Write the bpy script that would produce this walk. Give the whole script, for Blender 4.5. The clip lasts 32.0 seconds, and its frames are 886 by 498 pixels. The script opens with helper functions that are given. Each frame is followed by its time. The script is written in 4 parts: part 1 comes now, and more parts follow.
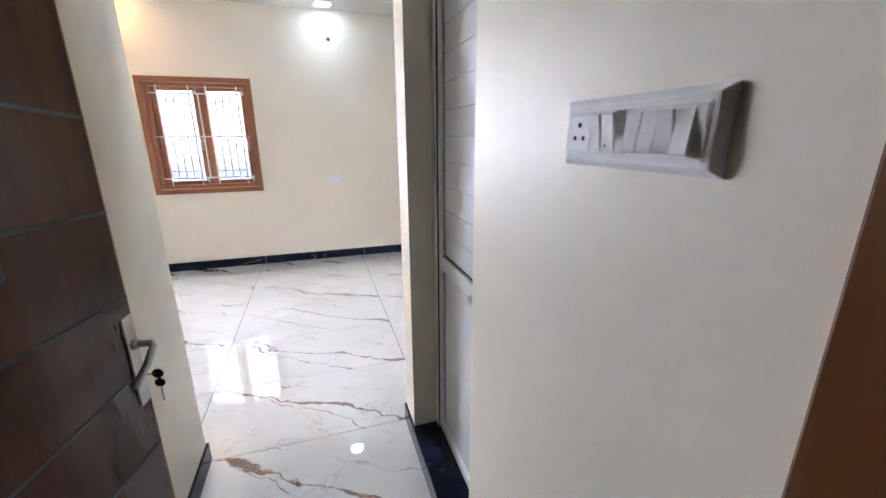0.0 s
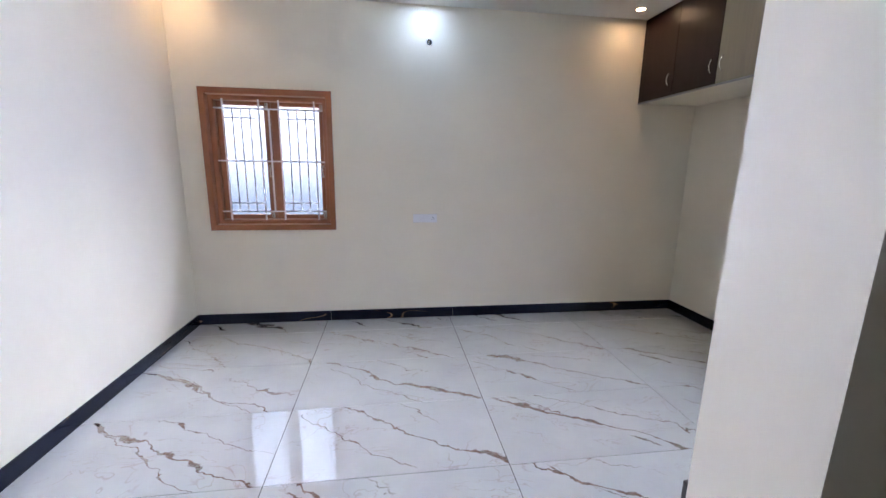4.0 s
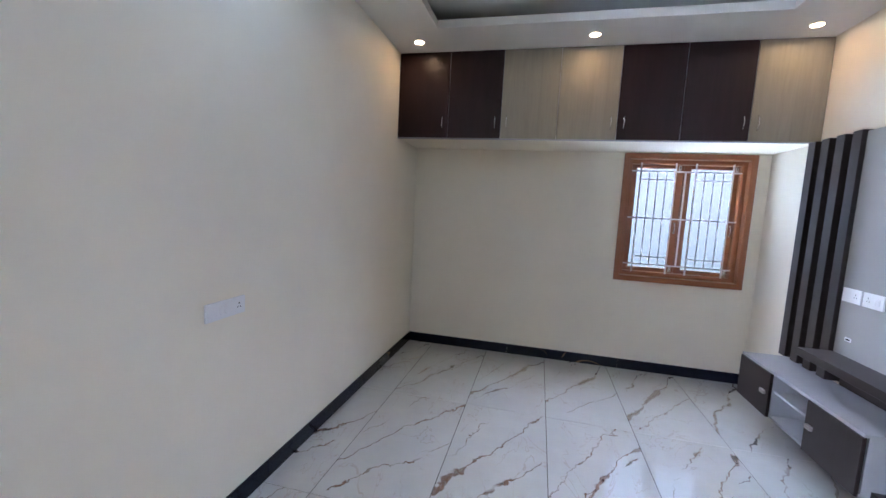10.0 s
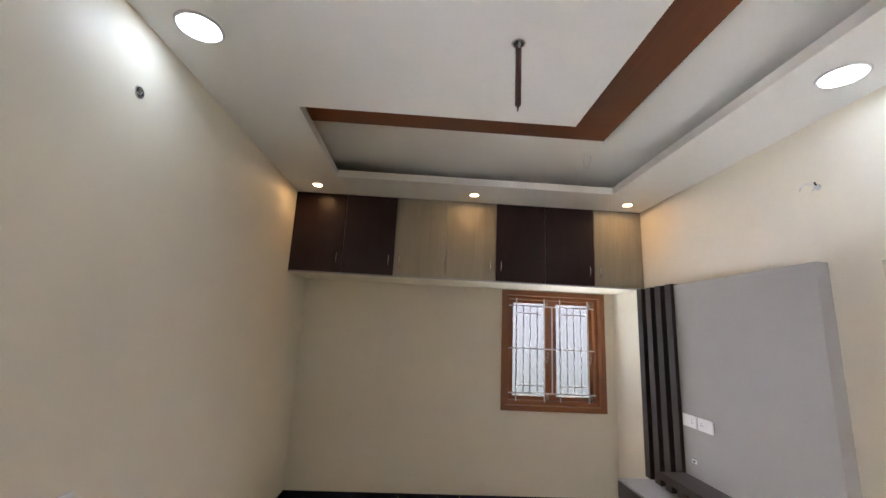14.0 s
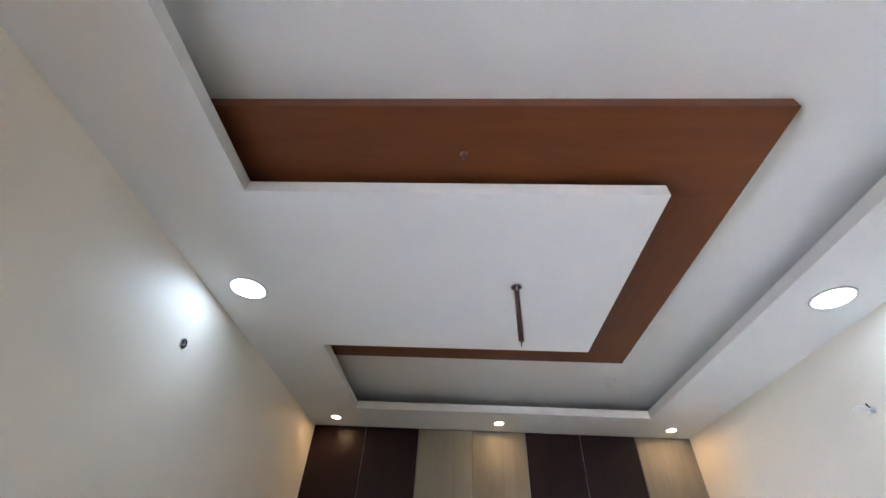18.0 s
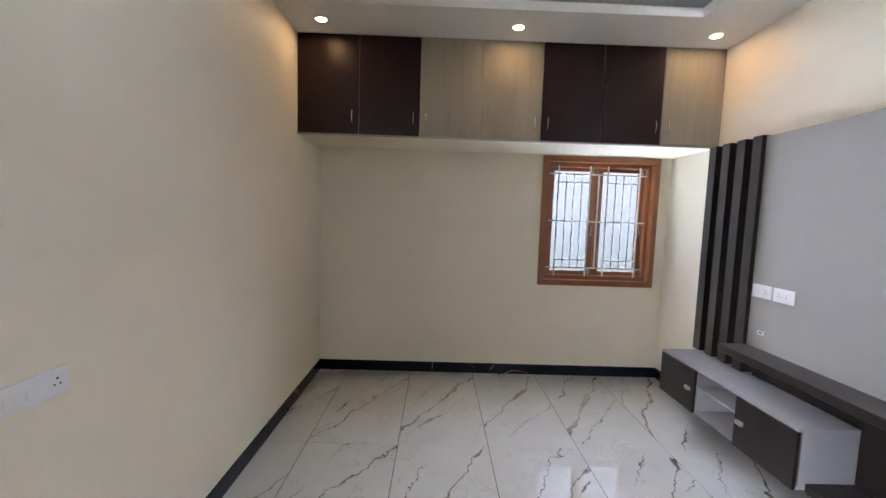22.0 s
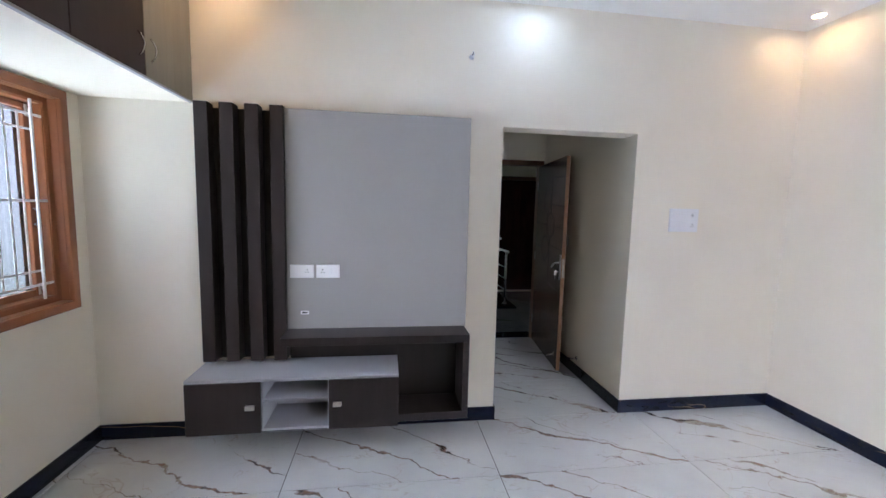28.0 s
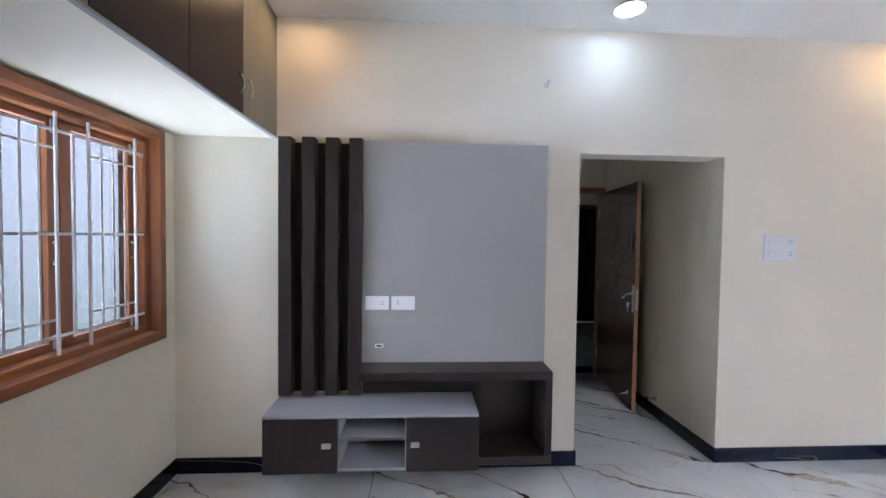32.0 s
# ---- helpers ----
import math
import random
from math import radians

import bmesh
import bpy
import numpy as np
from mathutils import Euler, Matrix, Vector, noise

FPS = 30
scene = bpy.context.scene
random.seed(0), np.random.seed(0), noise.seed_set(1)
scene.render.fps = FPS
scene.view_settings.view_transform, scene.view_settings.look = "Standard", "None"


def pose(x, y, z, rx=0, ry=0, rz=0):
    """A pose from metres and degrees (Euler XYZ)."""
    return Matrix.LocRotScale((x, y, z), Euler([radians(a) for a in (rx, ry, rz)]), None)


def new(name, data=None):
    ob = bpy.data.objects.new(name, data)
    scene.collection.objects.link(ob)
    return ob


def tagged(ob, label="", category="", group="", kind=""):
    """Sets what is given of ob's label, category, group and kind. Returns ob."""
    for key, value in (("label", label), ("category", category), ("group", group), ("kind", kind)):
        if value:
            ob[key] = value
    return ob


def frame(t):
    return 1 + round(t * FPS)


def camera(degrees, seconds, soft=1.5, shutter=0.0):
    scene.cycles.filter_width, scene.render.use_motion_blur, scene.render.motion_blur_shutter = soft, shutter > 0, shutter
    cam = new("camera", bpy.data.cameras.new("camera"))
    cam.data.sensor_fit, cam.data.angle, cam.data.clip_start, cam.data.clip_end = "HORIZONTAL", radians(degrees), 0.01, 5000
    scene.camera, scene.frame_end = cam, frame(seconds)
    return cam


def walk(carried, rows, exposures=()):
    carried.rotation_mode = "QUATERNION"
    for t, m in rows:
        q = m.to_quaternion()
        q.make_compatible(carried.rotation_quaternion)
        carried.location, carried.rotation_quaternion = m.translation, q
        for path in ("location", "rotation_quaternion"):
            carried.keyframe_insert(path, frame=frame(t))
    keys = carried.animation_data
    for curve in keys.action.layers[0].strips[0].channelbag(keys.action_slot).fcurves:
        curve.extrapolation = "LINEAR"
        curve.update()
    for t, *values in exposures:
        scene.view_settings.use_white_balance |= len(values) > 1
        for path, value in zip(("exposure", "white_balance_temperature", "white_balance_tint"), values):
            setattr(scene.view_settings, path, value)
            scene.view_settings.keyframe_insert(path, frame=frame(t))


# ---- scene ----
cam = camera(96.4, 32.0)
ROWS = [
    (0, -0.0829, -0.2323, 1.5390, -16.03, 0.28, -17.53),
    (0.3, -0.1425, -0.1585, 1.5145, -13.16, -0.35, -21.38),
    (0.5, -0.1442, -0.1019, 1.4998, -12.49, -0.90, -20.95),
    (0.8, -0.1573, -0.0396, 1.5023, -12.22, -1.02, -20.27),
    (1, -0.1596, 0.0066, 1.5061, -12.09, -1.00, -20.17),
    (1.2, -0.1517, 0.0720, 1.5026, -11.69, -1.12, -19.82),
    (1.5, -0.1350, 0.1615, 1.5020, -11.52, -0.86, -18.52),
    (1.6, -0.1399, 0.1838, 1.4936, -11.17, -1.05, -18.26),
    (2, -0.1319, 0.2858, 1.4890, -11.30, -0.80, -15.80),
    (2.5, -0.2012, 0.4769, 1.4686, -11.43, -0.68, -12.84),
    (3, -0.2336, 0.6401, 1.4640, -11.74, -0.67, -10.71),
    (3.5, -0.1980, 0.8748, 1.4831, -11.84, -0.75, -9.01),
    (5.5, -0.2069, 1.9136, 1.5278, -10.32, -0.86, -4.66),
    (6, -0.3110, 2.2098, 1.5209, -10.07, -0.87, -3.57),
    (6.5, -0.4351, 2.5013, 1.5221, -9.48, -0.92, -2.44),
    (7, -0.5477, 2.8313, 1.5185, -8.84, -0.85, -2.29),
    (7.5, -0.6783, 3.0959, 1.5009, -8.80, -0.93, -3.39),
    (8, -0.8345, 3.2906, 1.4804, -8.15, -1.23, -8.27),
    (8.5, -0.9680, 3.4740, 1.4860, -7.82, -1.78, -19.27),
    (9, -1.1070, 3.5720, 1.5200, -7.24, -2.58, -36.91),
    (9.5, -1.2350, 3.6030, 1.5250, -6.50, -2.98, -59.21),
    (10, -1.3239, 3.6178, 1.5204, -5.95, -3.05, -76.32),
    (10.5, -1.3426, 3.6716, 1.5172, -5.61, -3.02, -86.18),
    (11, -1.3355, 3.7282, 1.5451, -5.20, -2.83, -92.07),
    (11.5, -1.3141, 3.7626, 1.5763, -4.32, -2.65, -94.58),
    (12, -1.2924, 3.7635, 1.5956, -2.89, -2.62, -95.23),
    (12.5, -1.3332, 3.7462, 1.6037, -0.86, -2.71, -94.68),
    (13, -1.3591, 3.7061, 1.6175, 2.42, -2.83, -94.04),
    (13.5, -1.3692, 3.7234, 1.6562, 6.58, -2.72, -93.86),
    (14, -1.3922, 3.7369, 1.6951, 11.35, -2.68, -93.34),
    (14.5, -1.4128, 3.7442, 1.7184, 16.32, -2.55, -92.63),
    (15, -1.4221, 3.7473, 1.7259, 21.60, -2.44, -91.95),
    (15.5, -1.4617, 3.7469, 1.7326, 27.10, -2.31, -91.26),
    (17.5, -1.5465, 3.6666, 1.7638, 43.37, -2.53, -89.15),
    (18, -1.4923, 3.6522, 1.7455, 41.66, -2.53, -88.65),
    (18.5, -1.4430, 3.6544, 1.6989, 34.57, -2.55, -88.36),
    (19, -1.4056, 3.6549, 1.6573, 25.31, -2.40, -88.49),
    (19.5, -1.3825, 3.6682, 1.6185, 15.94, -2.24, -88.92),
    (20, -1.3336, 3.6761, 1.5980, 8.38, -2.14, -89.29),
    (20.5, -1.3032, 3.7060, 1.5843, 3.23, -2.07, -89.75),
    (21, -1.2386, 3.7557, 1.5680, -0.46, -2.03, -90.01),
    (21.5, -1.1379, 3.8123, 1.5491, -3.32, -1.94, -90.50),
    (22, -0.9215, 3.8470, 1.5413, -4.84, -1.86, -90.78),
    (22.5, -0.6472, 3.8912, 1.5275, -6.55, -1.80, -90.76),
    (23, -0.3252, 4.0042, 1.5135, -8.06, -1.66, -90.65),
    (23.5, -0.0170, 4.1013, 1.4944, -9.57, -1.61, -91.78),
    (24, 0.2935, 4.1821, 1.4882, -9.50, -1.84, -93.87),
    (24.5, 0.5247, 4.3113, 1.4838, -9.33, -2.09, -98.50),
    (25, 0.6976, 4.3494, 1.4779, -9.28, -2.22, -110.59),
    (25.5, 0.8461, 4.3211, 1.4777, -8.60, -2.27, -129.60),
    (26, 0.9336, 4.3137, 1.4901, -8.12, -2.28, -152.31),
    (26.5, 1.0209, 4.3163, 1.4961, -7.68, -1.84, -172.74),
    (28.5, 1.0765, 4.3354, 1.5568, -4.92, -1.26, -188.23),
    (29, 1.0910, 4.3491, 1.5727, -3.40, -1.16, -187.77),
    (29.5, 1.0954, 4.3567, 1.5810, -2.00, -1.06, -186.95),
    (30, 1.0994, 4.3486, 1.5840, -1.29, -1.00, -185.91),
    (30.5, 1.1107, 4.3395, 1.5807, -1.11, -0.92, -184.83),
    (31, 1.1399, 4.3306, 1.5786, -1.30, -0.86, -183.96),
    (31.5, 1.2251, 4.2963, 1.5656, -1.57, -0.80, -183.58),
    (32, 1.3417, 4.2144, 1.5361, -1.77, -0.74, -183.32),
]
EXPOSURES = (
    (0.0, 0.70, 6600, 20),
    (1.0, 0.37, 6430, 20),
    (2.0, 0.33, 6200, 17.5),
    (3.0, 0.20, 6150, 19),
    (5.5, -0.17, 5720, 21),
    (8.0, -0.27, 5580, 21),
    (9.5, -0.06, 5720, 20),
    (11.0, 0.10, 5950, 17),
    (12.0, -0.12, 7040, 19),
    (13.0, -0.15, 7420, 20),
    (15.0, -0.42, 7510, 21),
    (17.5, -0.25, 6520, 19),
    (19.0, -0.24, 6470, 19),
    (21.0, -0.10, 6620, 18),
    (23.0, 0.10, 6950, 19),
    (24.5, 0.30, 7840, 20),
    (25.2, 0.25, 7560, 20),
    (26.0, 0.14, 6900, 17),
    (28.5, -0.30, 6280, 19),
    (32.0, -0.35, 6240, 19),
)
walk(cam, [(t, pose(x, y, z, 90 + pitch, roll, yaw)) for t, x, y, z, pitch, roll, yaw in ROWS], EXPOSURES)

# ---- world and light ----
world = bpy.data.worlds.new("sky")
scene.world = world
world.use_nodes = True
wn = world.node_tree
wn.nodes.clear()
sky = wn.nodes.new("ShaderNodeTexSky")
sky.sky_type = "NISHITA"
sky.sun_disc = False
sky.sun_elevation = radians(38)
sky.sun_rotation = radians(200)
bg = wn.nodes.new("ShaderNodeBackground")
bg.inputs["Strength"].default_value = 0.12
wo = wn.nodes.new("ShaderNodeOutputWorld")
wn.links.new(sky.outputs[0], bg.inputs[0])
wn.links.new(bg.outputs[0], wo.inputs[0])
SKY_A, SKY_B = 128.0, 105.0       # glow of the bright sky seen through the two windows
LED, SPOT = 44.0, 150.0        # ceiling lamps

# ---- the plan, in metres ----
XW, XE = -2.01, 2.885          # room, west and east wall
YS, YN = 1.63, 4.962           # room, south and north wall
PW, PE = -0.711, 0.287         # passage, west and east wall
OPEN_Z = 2.10                  # height of the passage opening
WALL_T = 0.18                  # thickness of the wall behind the television
YD = -0.06                     # inner face of the entrance wall
CEIL = 2.905                   # lower ceiling
UPPER = 3.075                  # upper ceiling inside the tray
WIN_A = (-1.808, -0.699, 0.911, 2.152)     # x0 x1 z0 z1 in the north wall
WIN_B = (1.737, 2.860, 0.903, 2.141)   # y0 y1 z0 z1 in the east wall
BATH = (0.685, 1.447)          # bathroom door opening in the passage's east wall
LOFT_X, LOFT_Z = 2.252, 2.150  # loft front and underside

# ---- materials ----


def mat(name):
    m = bpy.data.materials.new(name)
    m.use_nodes = True
    nt = m.node_tree
    b = nt.nodes["Principled BSDF"]
    return m, nt, b


def node(nt, kind, **kw):
    n = nt.nodes.new(kind)
    for k, v in kw.items():
        if k in n.inputs:
            n.inputs[k].default_value = v
    return n


def mix(nt, fac, a, b):
    n = nt.nodes.new("ShaderNodeMix")
    n.data_type = "RGBA"
    for sock, v in ((n.inputs[0], fac), (n.inputs[6], a), (n.inputs[7], b)):
        if isinstance(v, bpy.types.NodeSocket):
            nt.links.new(v, sock)
        elif isinstance(v, (int, float)):
            sock.default_value = v
        else:
            sock.default_value = (*v, 1.0) if len(v) == 3 else v
    return n.outputs[2]


def math_node(nt, op, a, b=0.0, c=None):
    n = nt.nodes.new("ShaderNodeMath")
    n.operation = op
    for i, v in enumerate((a, b, c)):
        if v is None:
            continue
        if isinstance(v, bpy.types.NodeSocket):
            nt.links.new(v, n.inputs[i])
        else:
            n.inputs[i].default_value = v
    return n.outputs[0]


def ramp(nt, fac, *stops):
    n = nt.nodes.new("ShaderNodeValToRGB")
    e = n.color_ramp.elements
    while len(e) < len(stops):
        e.new(0.5)
    for el, (p, c) in zip(e, stops):
        el.position = p
        el.color = (*c, 1.0) if not isinstance(c, (int, float)) else (c, c, c, 1.0)
    nt.links.new(fac, n.inputs[0])
    return n.outputs[0]


def place(nt, scale=(1, 1, 1), turn=(0, 0, 0), loose=False, local=False):
    """World position (or the object's own), scaled and turned; loose: shifted by a random amount for each object."""
    if local:
        src = nt.nodes.new("ShaderNodeTexCoord").outputs["Object"]
    else:
        src = nt.nodes.new("ShaderNodeNewGeometry").outputs["Position"]
    if loose:
        info = nt.nodes.new("ShaderNodeObjectInfo")
        cmb = nt.nodes.new("ShaderNodeCombineXYZ")
        nt.links.new(math_node(nt, "MULTIPLY", info.outputs["Random"], 41.0), cmb.inputs[0])
        nt.links.new(math_node(nt, "MULTIPLY", info.outputs["Random"], 73.0), cmb.inputs[1])
        add = nt.nodes.new("ShaderNodeVectorMath")
        nt.links.new(src, add.inputs[0])
        nt.links.new(cmb.outputs[0], add.inputs[1])
        src = add.outputs[0]
    mp = nt.nodes.new("ShaderNodeMapping")
    mp.inputs["Scale"].default_value = scale
    mp.inputs["Rotation"].default_value = [radians(a) for a in turn]
    nt.links.new(src, mp.inputs["Vector"])
    return mp.outputs[0]


def noise_tex(nt, vec, scale, detail=3.0, rough=0.5, distort=0.0):
    n = node(nt, "ShaderNodeTexNoise", Scale=scale, Detail=detail, Roughness=rough, Distortion=distort)
    nt.links.new(vec, n.inputs["Vector"])
    return n.outputs["Fac"]


def bump(nt, b, height, strength=0.2, distance=0.002):
    n = node(nt, "ShaderNodeBump", Strength=strength, Distance=distance)
    nt.links.new(height, n.inputs["Height"])
    nt.links.new(n.outputs[0], b.inputs["Normal"])


def paint(name, col, rough=0.6, var=0.04, relief=0.12):
    """Rolled wall paint: faint patches and a fine orange-peel relief."""
    m, nt, b = mat(name)
    p = place(nt)
    big = noise_tex(nt, p, 1.3, 4, 0.6)
    dark = tuple(c * (1 - var) for c in col)
    light = tuple(min(1, c * (1 + var * 0.6)) for c in col)
    nt.links.new(ramp(nt, big, (0.3, dark), (0.7, light)), b.inputs["Base Color"])
    fine = noise_tex(nt, p, 260, 2, 0.6)
    mid = noise_tex(nt, p, 9, 3, 0.5)
    bump(nt, b, math_node(nt, "ADD", math_node(nt, "MULTIPLY", fine, 0.25), mid), relief, 0.003)
    b.inputs["Roughness"].default_value = rough
    return m


def laminate(name, dark, light, rough=0.4, along="z", gloss=0.4, grain=1.0):
    """Wood-grained board; the grain runs along one axis and shifts from piece to piece."""
    m, nt, b = mat(name)
    sc = {"x": (1.2, 14, 14), "y": (14, 1.2, 14), "z": (14, 14, 1.2)}[along]
    p = place(nt, sc, loose=True)
    broad = noise_tex(nt, p, 0.6, 5 if grain > 0.2 else 2, 0.62, 1.2 if grain > 0.2 else 0.2)
    fine = noise_tex(nt, p, 5.0, 4, 0.7, 0.4)
    f = math_node(nt, "ADD", math_node(nt, "MULTIPLY", broad, 0.6 + 0.2 * grain), math_node(nt, "MULTIPLY", fine, 0.3))
    nt.links.new(ramp(nt, f, (0.32, dark), (0.72, light)), b.inputs["Base Color"])
    bump(nt, b, fine, 0.08 * grain, 0.001)
    smudge = noise_tex(nt, place(nt), 6, 3, 0.6)
    r = math_node(nt, "MULTIPLY_ADD", smudge, 0.05, rough - 0.025)
    nt.links.new(r, b.inputs["Roughness"])
    b.inputs["Specular IOR Level"].default_value = gloss
    return m


def varnish(name, dark, light, rough):
    """Even varnished teak: one tone with very faint, long streaks."""
    m, nt, b = mat(name)
    streak = noise_tex(nt, place(nt, (5, 5, 5)), 1.0, 2, 0.5)
    nt.links.new(ramp(nt, streak, (0.2, dark), (0.8, light)), b.inputs["Base Color"])
    b.inputs["Roughness"].default_value = rough
    b.inputs["Specular IOR Level"].default_value = 0.4
    return m


def plain(name, col, rough=0.4, metal=0.0, var=0.05):
    m, nt, b = mat(name)
    n = noise_tex(nt, place(nt), 40, 3, 0.6)
    nt.links.new(ramp(nt, n, (0.3, tuple(c * (1 - var) for c in col)), (0.7, tuple(min(1, c * (1 + var)) for c in col))), b.inputs["Base Color"])
    nt.links.new(math_node(nt, "MULTIPLY_ADD", n, 0.12, max(0.02, rough - 0.06)), b.inputs["Roughness"])
    b.inputs["Metallic"].default_value = metal
    return m


def glow(name, col, strength):
    m, nt, b = mat(name)
    b.inputs["Base Color"].default_value = (0.8, 0.8, 0.8, 1)
    b.inputs["Emission Color"].default_value = (*col, 1)
    b.inputs["Emission Strength"].default_value = strength
    return m


def marble_tile(name):
    """Polished white tile: a ragged brown vein slants across each tile, with side branches and faint grey threads."""
    m, nt, b = mat(name)
    info = nt.nodes.new("ShaderNodeObjectInfo")
    rnd = info.outputs["Random"]
    local = nt.nodes.new("ShaderNodeTexCoord").outputs["Object"]
    sep = nt.nodes.new("ShaderNodeSeparateXYZ")
    nt.links.new(local, sep.inputs[0])
    x, y = sep.outputs[0], sep.outputs[1]
    p = place(nt, loose=True, local=True)
    ps = place(nt, (0.55, 1.0, 1.0), (0, 0, 21), loose=True, local=True)
    sway = math_node(nt, "SUBTRACT", noise_tex(nt, ps, 2.6, 2, 0.5), 0.5)
    kink = math_node(nt, "SUBTRACT", noise_tex(nt, p, 13, 5, 0.54), 0.5)
    fray = math_node(nt, "SUBTRACT", noise_tex(nt, p, 60, 4, 0.7), 0.5)

    def line(slope, shift, a_sway, a_kink):
        d = math_node(nt, "MULTIPLY_ADD", x, slope, y)
        d = math_node(nt, "ADD", d, shift)
        d = math_node(nt, "MULTIPLY_ADD", sway, a_sway, d)
        d = math_node(nt, "MULTIPLY_ADD", kink, a_kink, d)
        d = math_node(nt, "MULTIPLY_ADD", fray, 0.011, d)
        return math_node(nt, "ABSOLUTE", d)

    def vein(d, wide, thin, cut, seed_scale):
        grow = math_node(nt, "SUBTRACT", noise_tex(nt, ps, seed_scale, 3, 0.6), cut)
        w = math_node(nt, "MAXIMUM", math_node(nt, "MULTIPLY", grow, wide), thin)
        return math_node(nt, "DIVIDE", d, w)

    shift = math_node(nt, "MULTIPLY_ADD", rnd, 0.16, -0.10)
    d1 = line(0.60, shift, 0.34, 0.105)
    r1 = vein(d1, 0.20, 0.0062, 0.46, 3.1)
    d2 = line(0.82, math_node(nt, "MULTIPLY_ADD", rnd, -0.3, 0.30), 0.30, 0.10)
    r2 = vein(d2, 0.12, 0.0040, 0.49, 3.7)
    d3 = line(0.50, math_node(nt, "MULTIPLY_ADD", rnd, 0.2, -0.33), 0.34, 0.12)
    r3 = vein(d3, 0.10, 0.0034, 0.50, 4.3)
    n4 = noise_tex(nt, ps, 3.4, 4, 0.6, 0.7)
    d4 = math_node(nt, "ABSOLUTE", math_node(nt, "SUBTRACT", n4, 0.5))
    gate = ramp(nt, noise_tex(nt, p, 2.4, 2, 0.5), (0.44, 0.0), (0.54, 1.0))
    gate2 = ramp(nt, noise_tex(nt, p, 3.3, 2, 0.5), (0.41, 0.0), (0.47, 1.0))
    m1 = ramp(nt, r1, (0.55, 1.0), (1.0, 0.0))
    m2 = math_node(nt, "MULTIPLY", ramp(nt, r2, (0.5, 1.0), (1.0, 0.0)), gate2)
    m3 = math_node(nt, "MULTIPLY", ramp(nt, r3, (0.5, 0.9), (1.0, 0.0)), gate)
    m4 = math_node(nt, "MULTIPLY", ramp(nt, d4, (0.0, 0.8), (0.0075, 0.0)), gate)
    patch = ramp(nt, noise_tex(nt, place(nt, (14, 40, 1), (0, 0, 21), loose=True, local=True), 1.6, 4, 0.7, 0.8), (0.36, 0.72), (0.56, 1.0))
    main = math_node(nt, "MAXIMUM", math_node(nt, "MAXIMUM", math_node(nt, "MULTIPLY", m1, patch), m2), m3)
    cloud = ramp(nt, noise_tex(nt, p, 2.2, 5, 0.6), (0.3, (0.415, 0.420, 0.408)), (0.7, (0.485, 0.486, 0.468)))
    tone = ramp(nt, noise_tex(nt, p, 14, 4, 0.6), (0.33, (0.085, 0.047, 0.030)), (0.5, (0.150, 0.090, 0.060)), (0.68, (0.25, 0.165, 0.12)))
    col = mix(nt, m4, cloud, (0.36, 0.31, 0.28))
    col = mix(nt, main, col, tone)
    nt.links.new(col, b.inputs["Base Color"])
    sm = noise_tex(nt, place(nt), 3.2, 4, 0.6)
    nt.links.new(math_node(nt, "MULTIPLY_ADD", sm, 0.03, 0.005), b.inputs["Roughness"])
    bump(nt, b, noise_tex(nt, place(nt), 3.0, 2, 0.5), 0.012, 0.004)
    b.inputs["Specular IOR Level"].default_value = 0.8
    b.inputs["Coat Weight"].default_value = 1.0
    b.inputs["Coat Roughness"].default_value = 0.006
    b.inputs["Coat IOR"].default_value = 2.1
    return m


def black_marble(name):
    """Polished black stone with a few thin gold veins."""
    m, nt, b = mat(name)
    p = place(nt, (0.8, 0.8, 2.2), (0, 25, 18), loose=True)
    n = noise_tex(nt, p, 1.3, 2, 0.45, 0.25)
    d = math_node(nt, "ABSOLUTE", math_node(nt, "SUBTRACT", n, 0.5))
    v = ramp(nt, d, (0.0, 0.9), (0.0032, 0.0))
    gate = ramp(nt, noise_tex(nt, p, 2.3, 2, 0.5), (0.52, 0.0), (0.60, 0.7))
    base = ramp(nt, noise_tex(nt, p, 9, 4, 0.6), (0.3, (0.0035, 0.005, 0.011)), (0.7, (0.006, 0.008, 0.017)))
    nt.links.new(mix(nt, math_node(nt, "MULTIPLY", v, gate), base, (0.42, 0.27, 0.13)), b.inputs["Base Color"])
    b.inputs["Roughness"].default_value = 0.1
    b.inputs["Specular IOR Level"].default_value = 0.22
    return m


def veneer(name, dark, light, rough, blotch):
    """Polished wood veneer with long grain, blotches and knots."""
    m, nt, b = mat(name)
    p = place(nt, (9, 9, 0.9), loose=True, local=True)
    g1 = noise_tex(nt, p, 0.9, 6, 0.65, 1.6)
    g2 = noise_tex(nt, p, 6.0, 4, 0.7)
    bl = noise_tex(nt, place(nt, (1, 1, 0.6), local=True), 3.2, 4, 0.6)
    f = math_node(nt, "ADD", math_node(nt, "MULTIPLY", g1, 0.55), math_node(nt, "MULTIPLY", bl, blotch))
    f = math_node(nt, "MULTIPLY_ADD", g2, 0.15, f)
    nt.links.new(ramp(nt, f, (0.36, dark), (0.78, light)), b.inputs["Base Color"])
    b.inputs["Roughness"].default_value = rough
    b.inputs["Specular IOR Level"].default_value = 0.2
    bump(nt, b, g2, 0.05, 0.001)
    return m


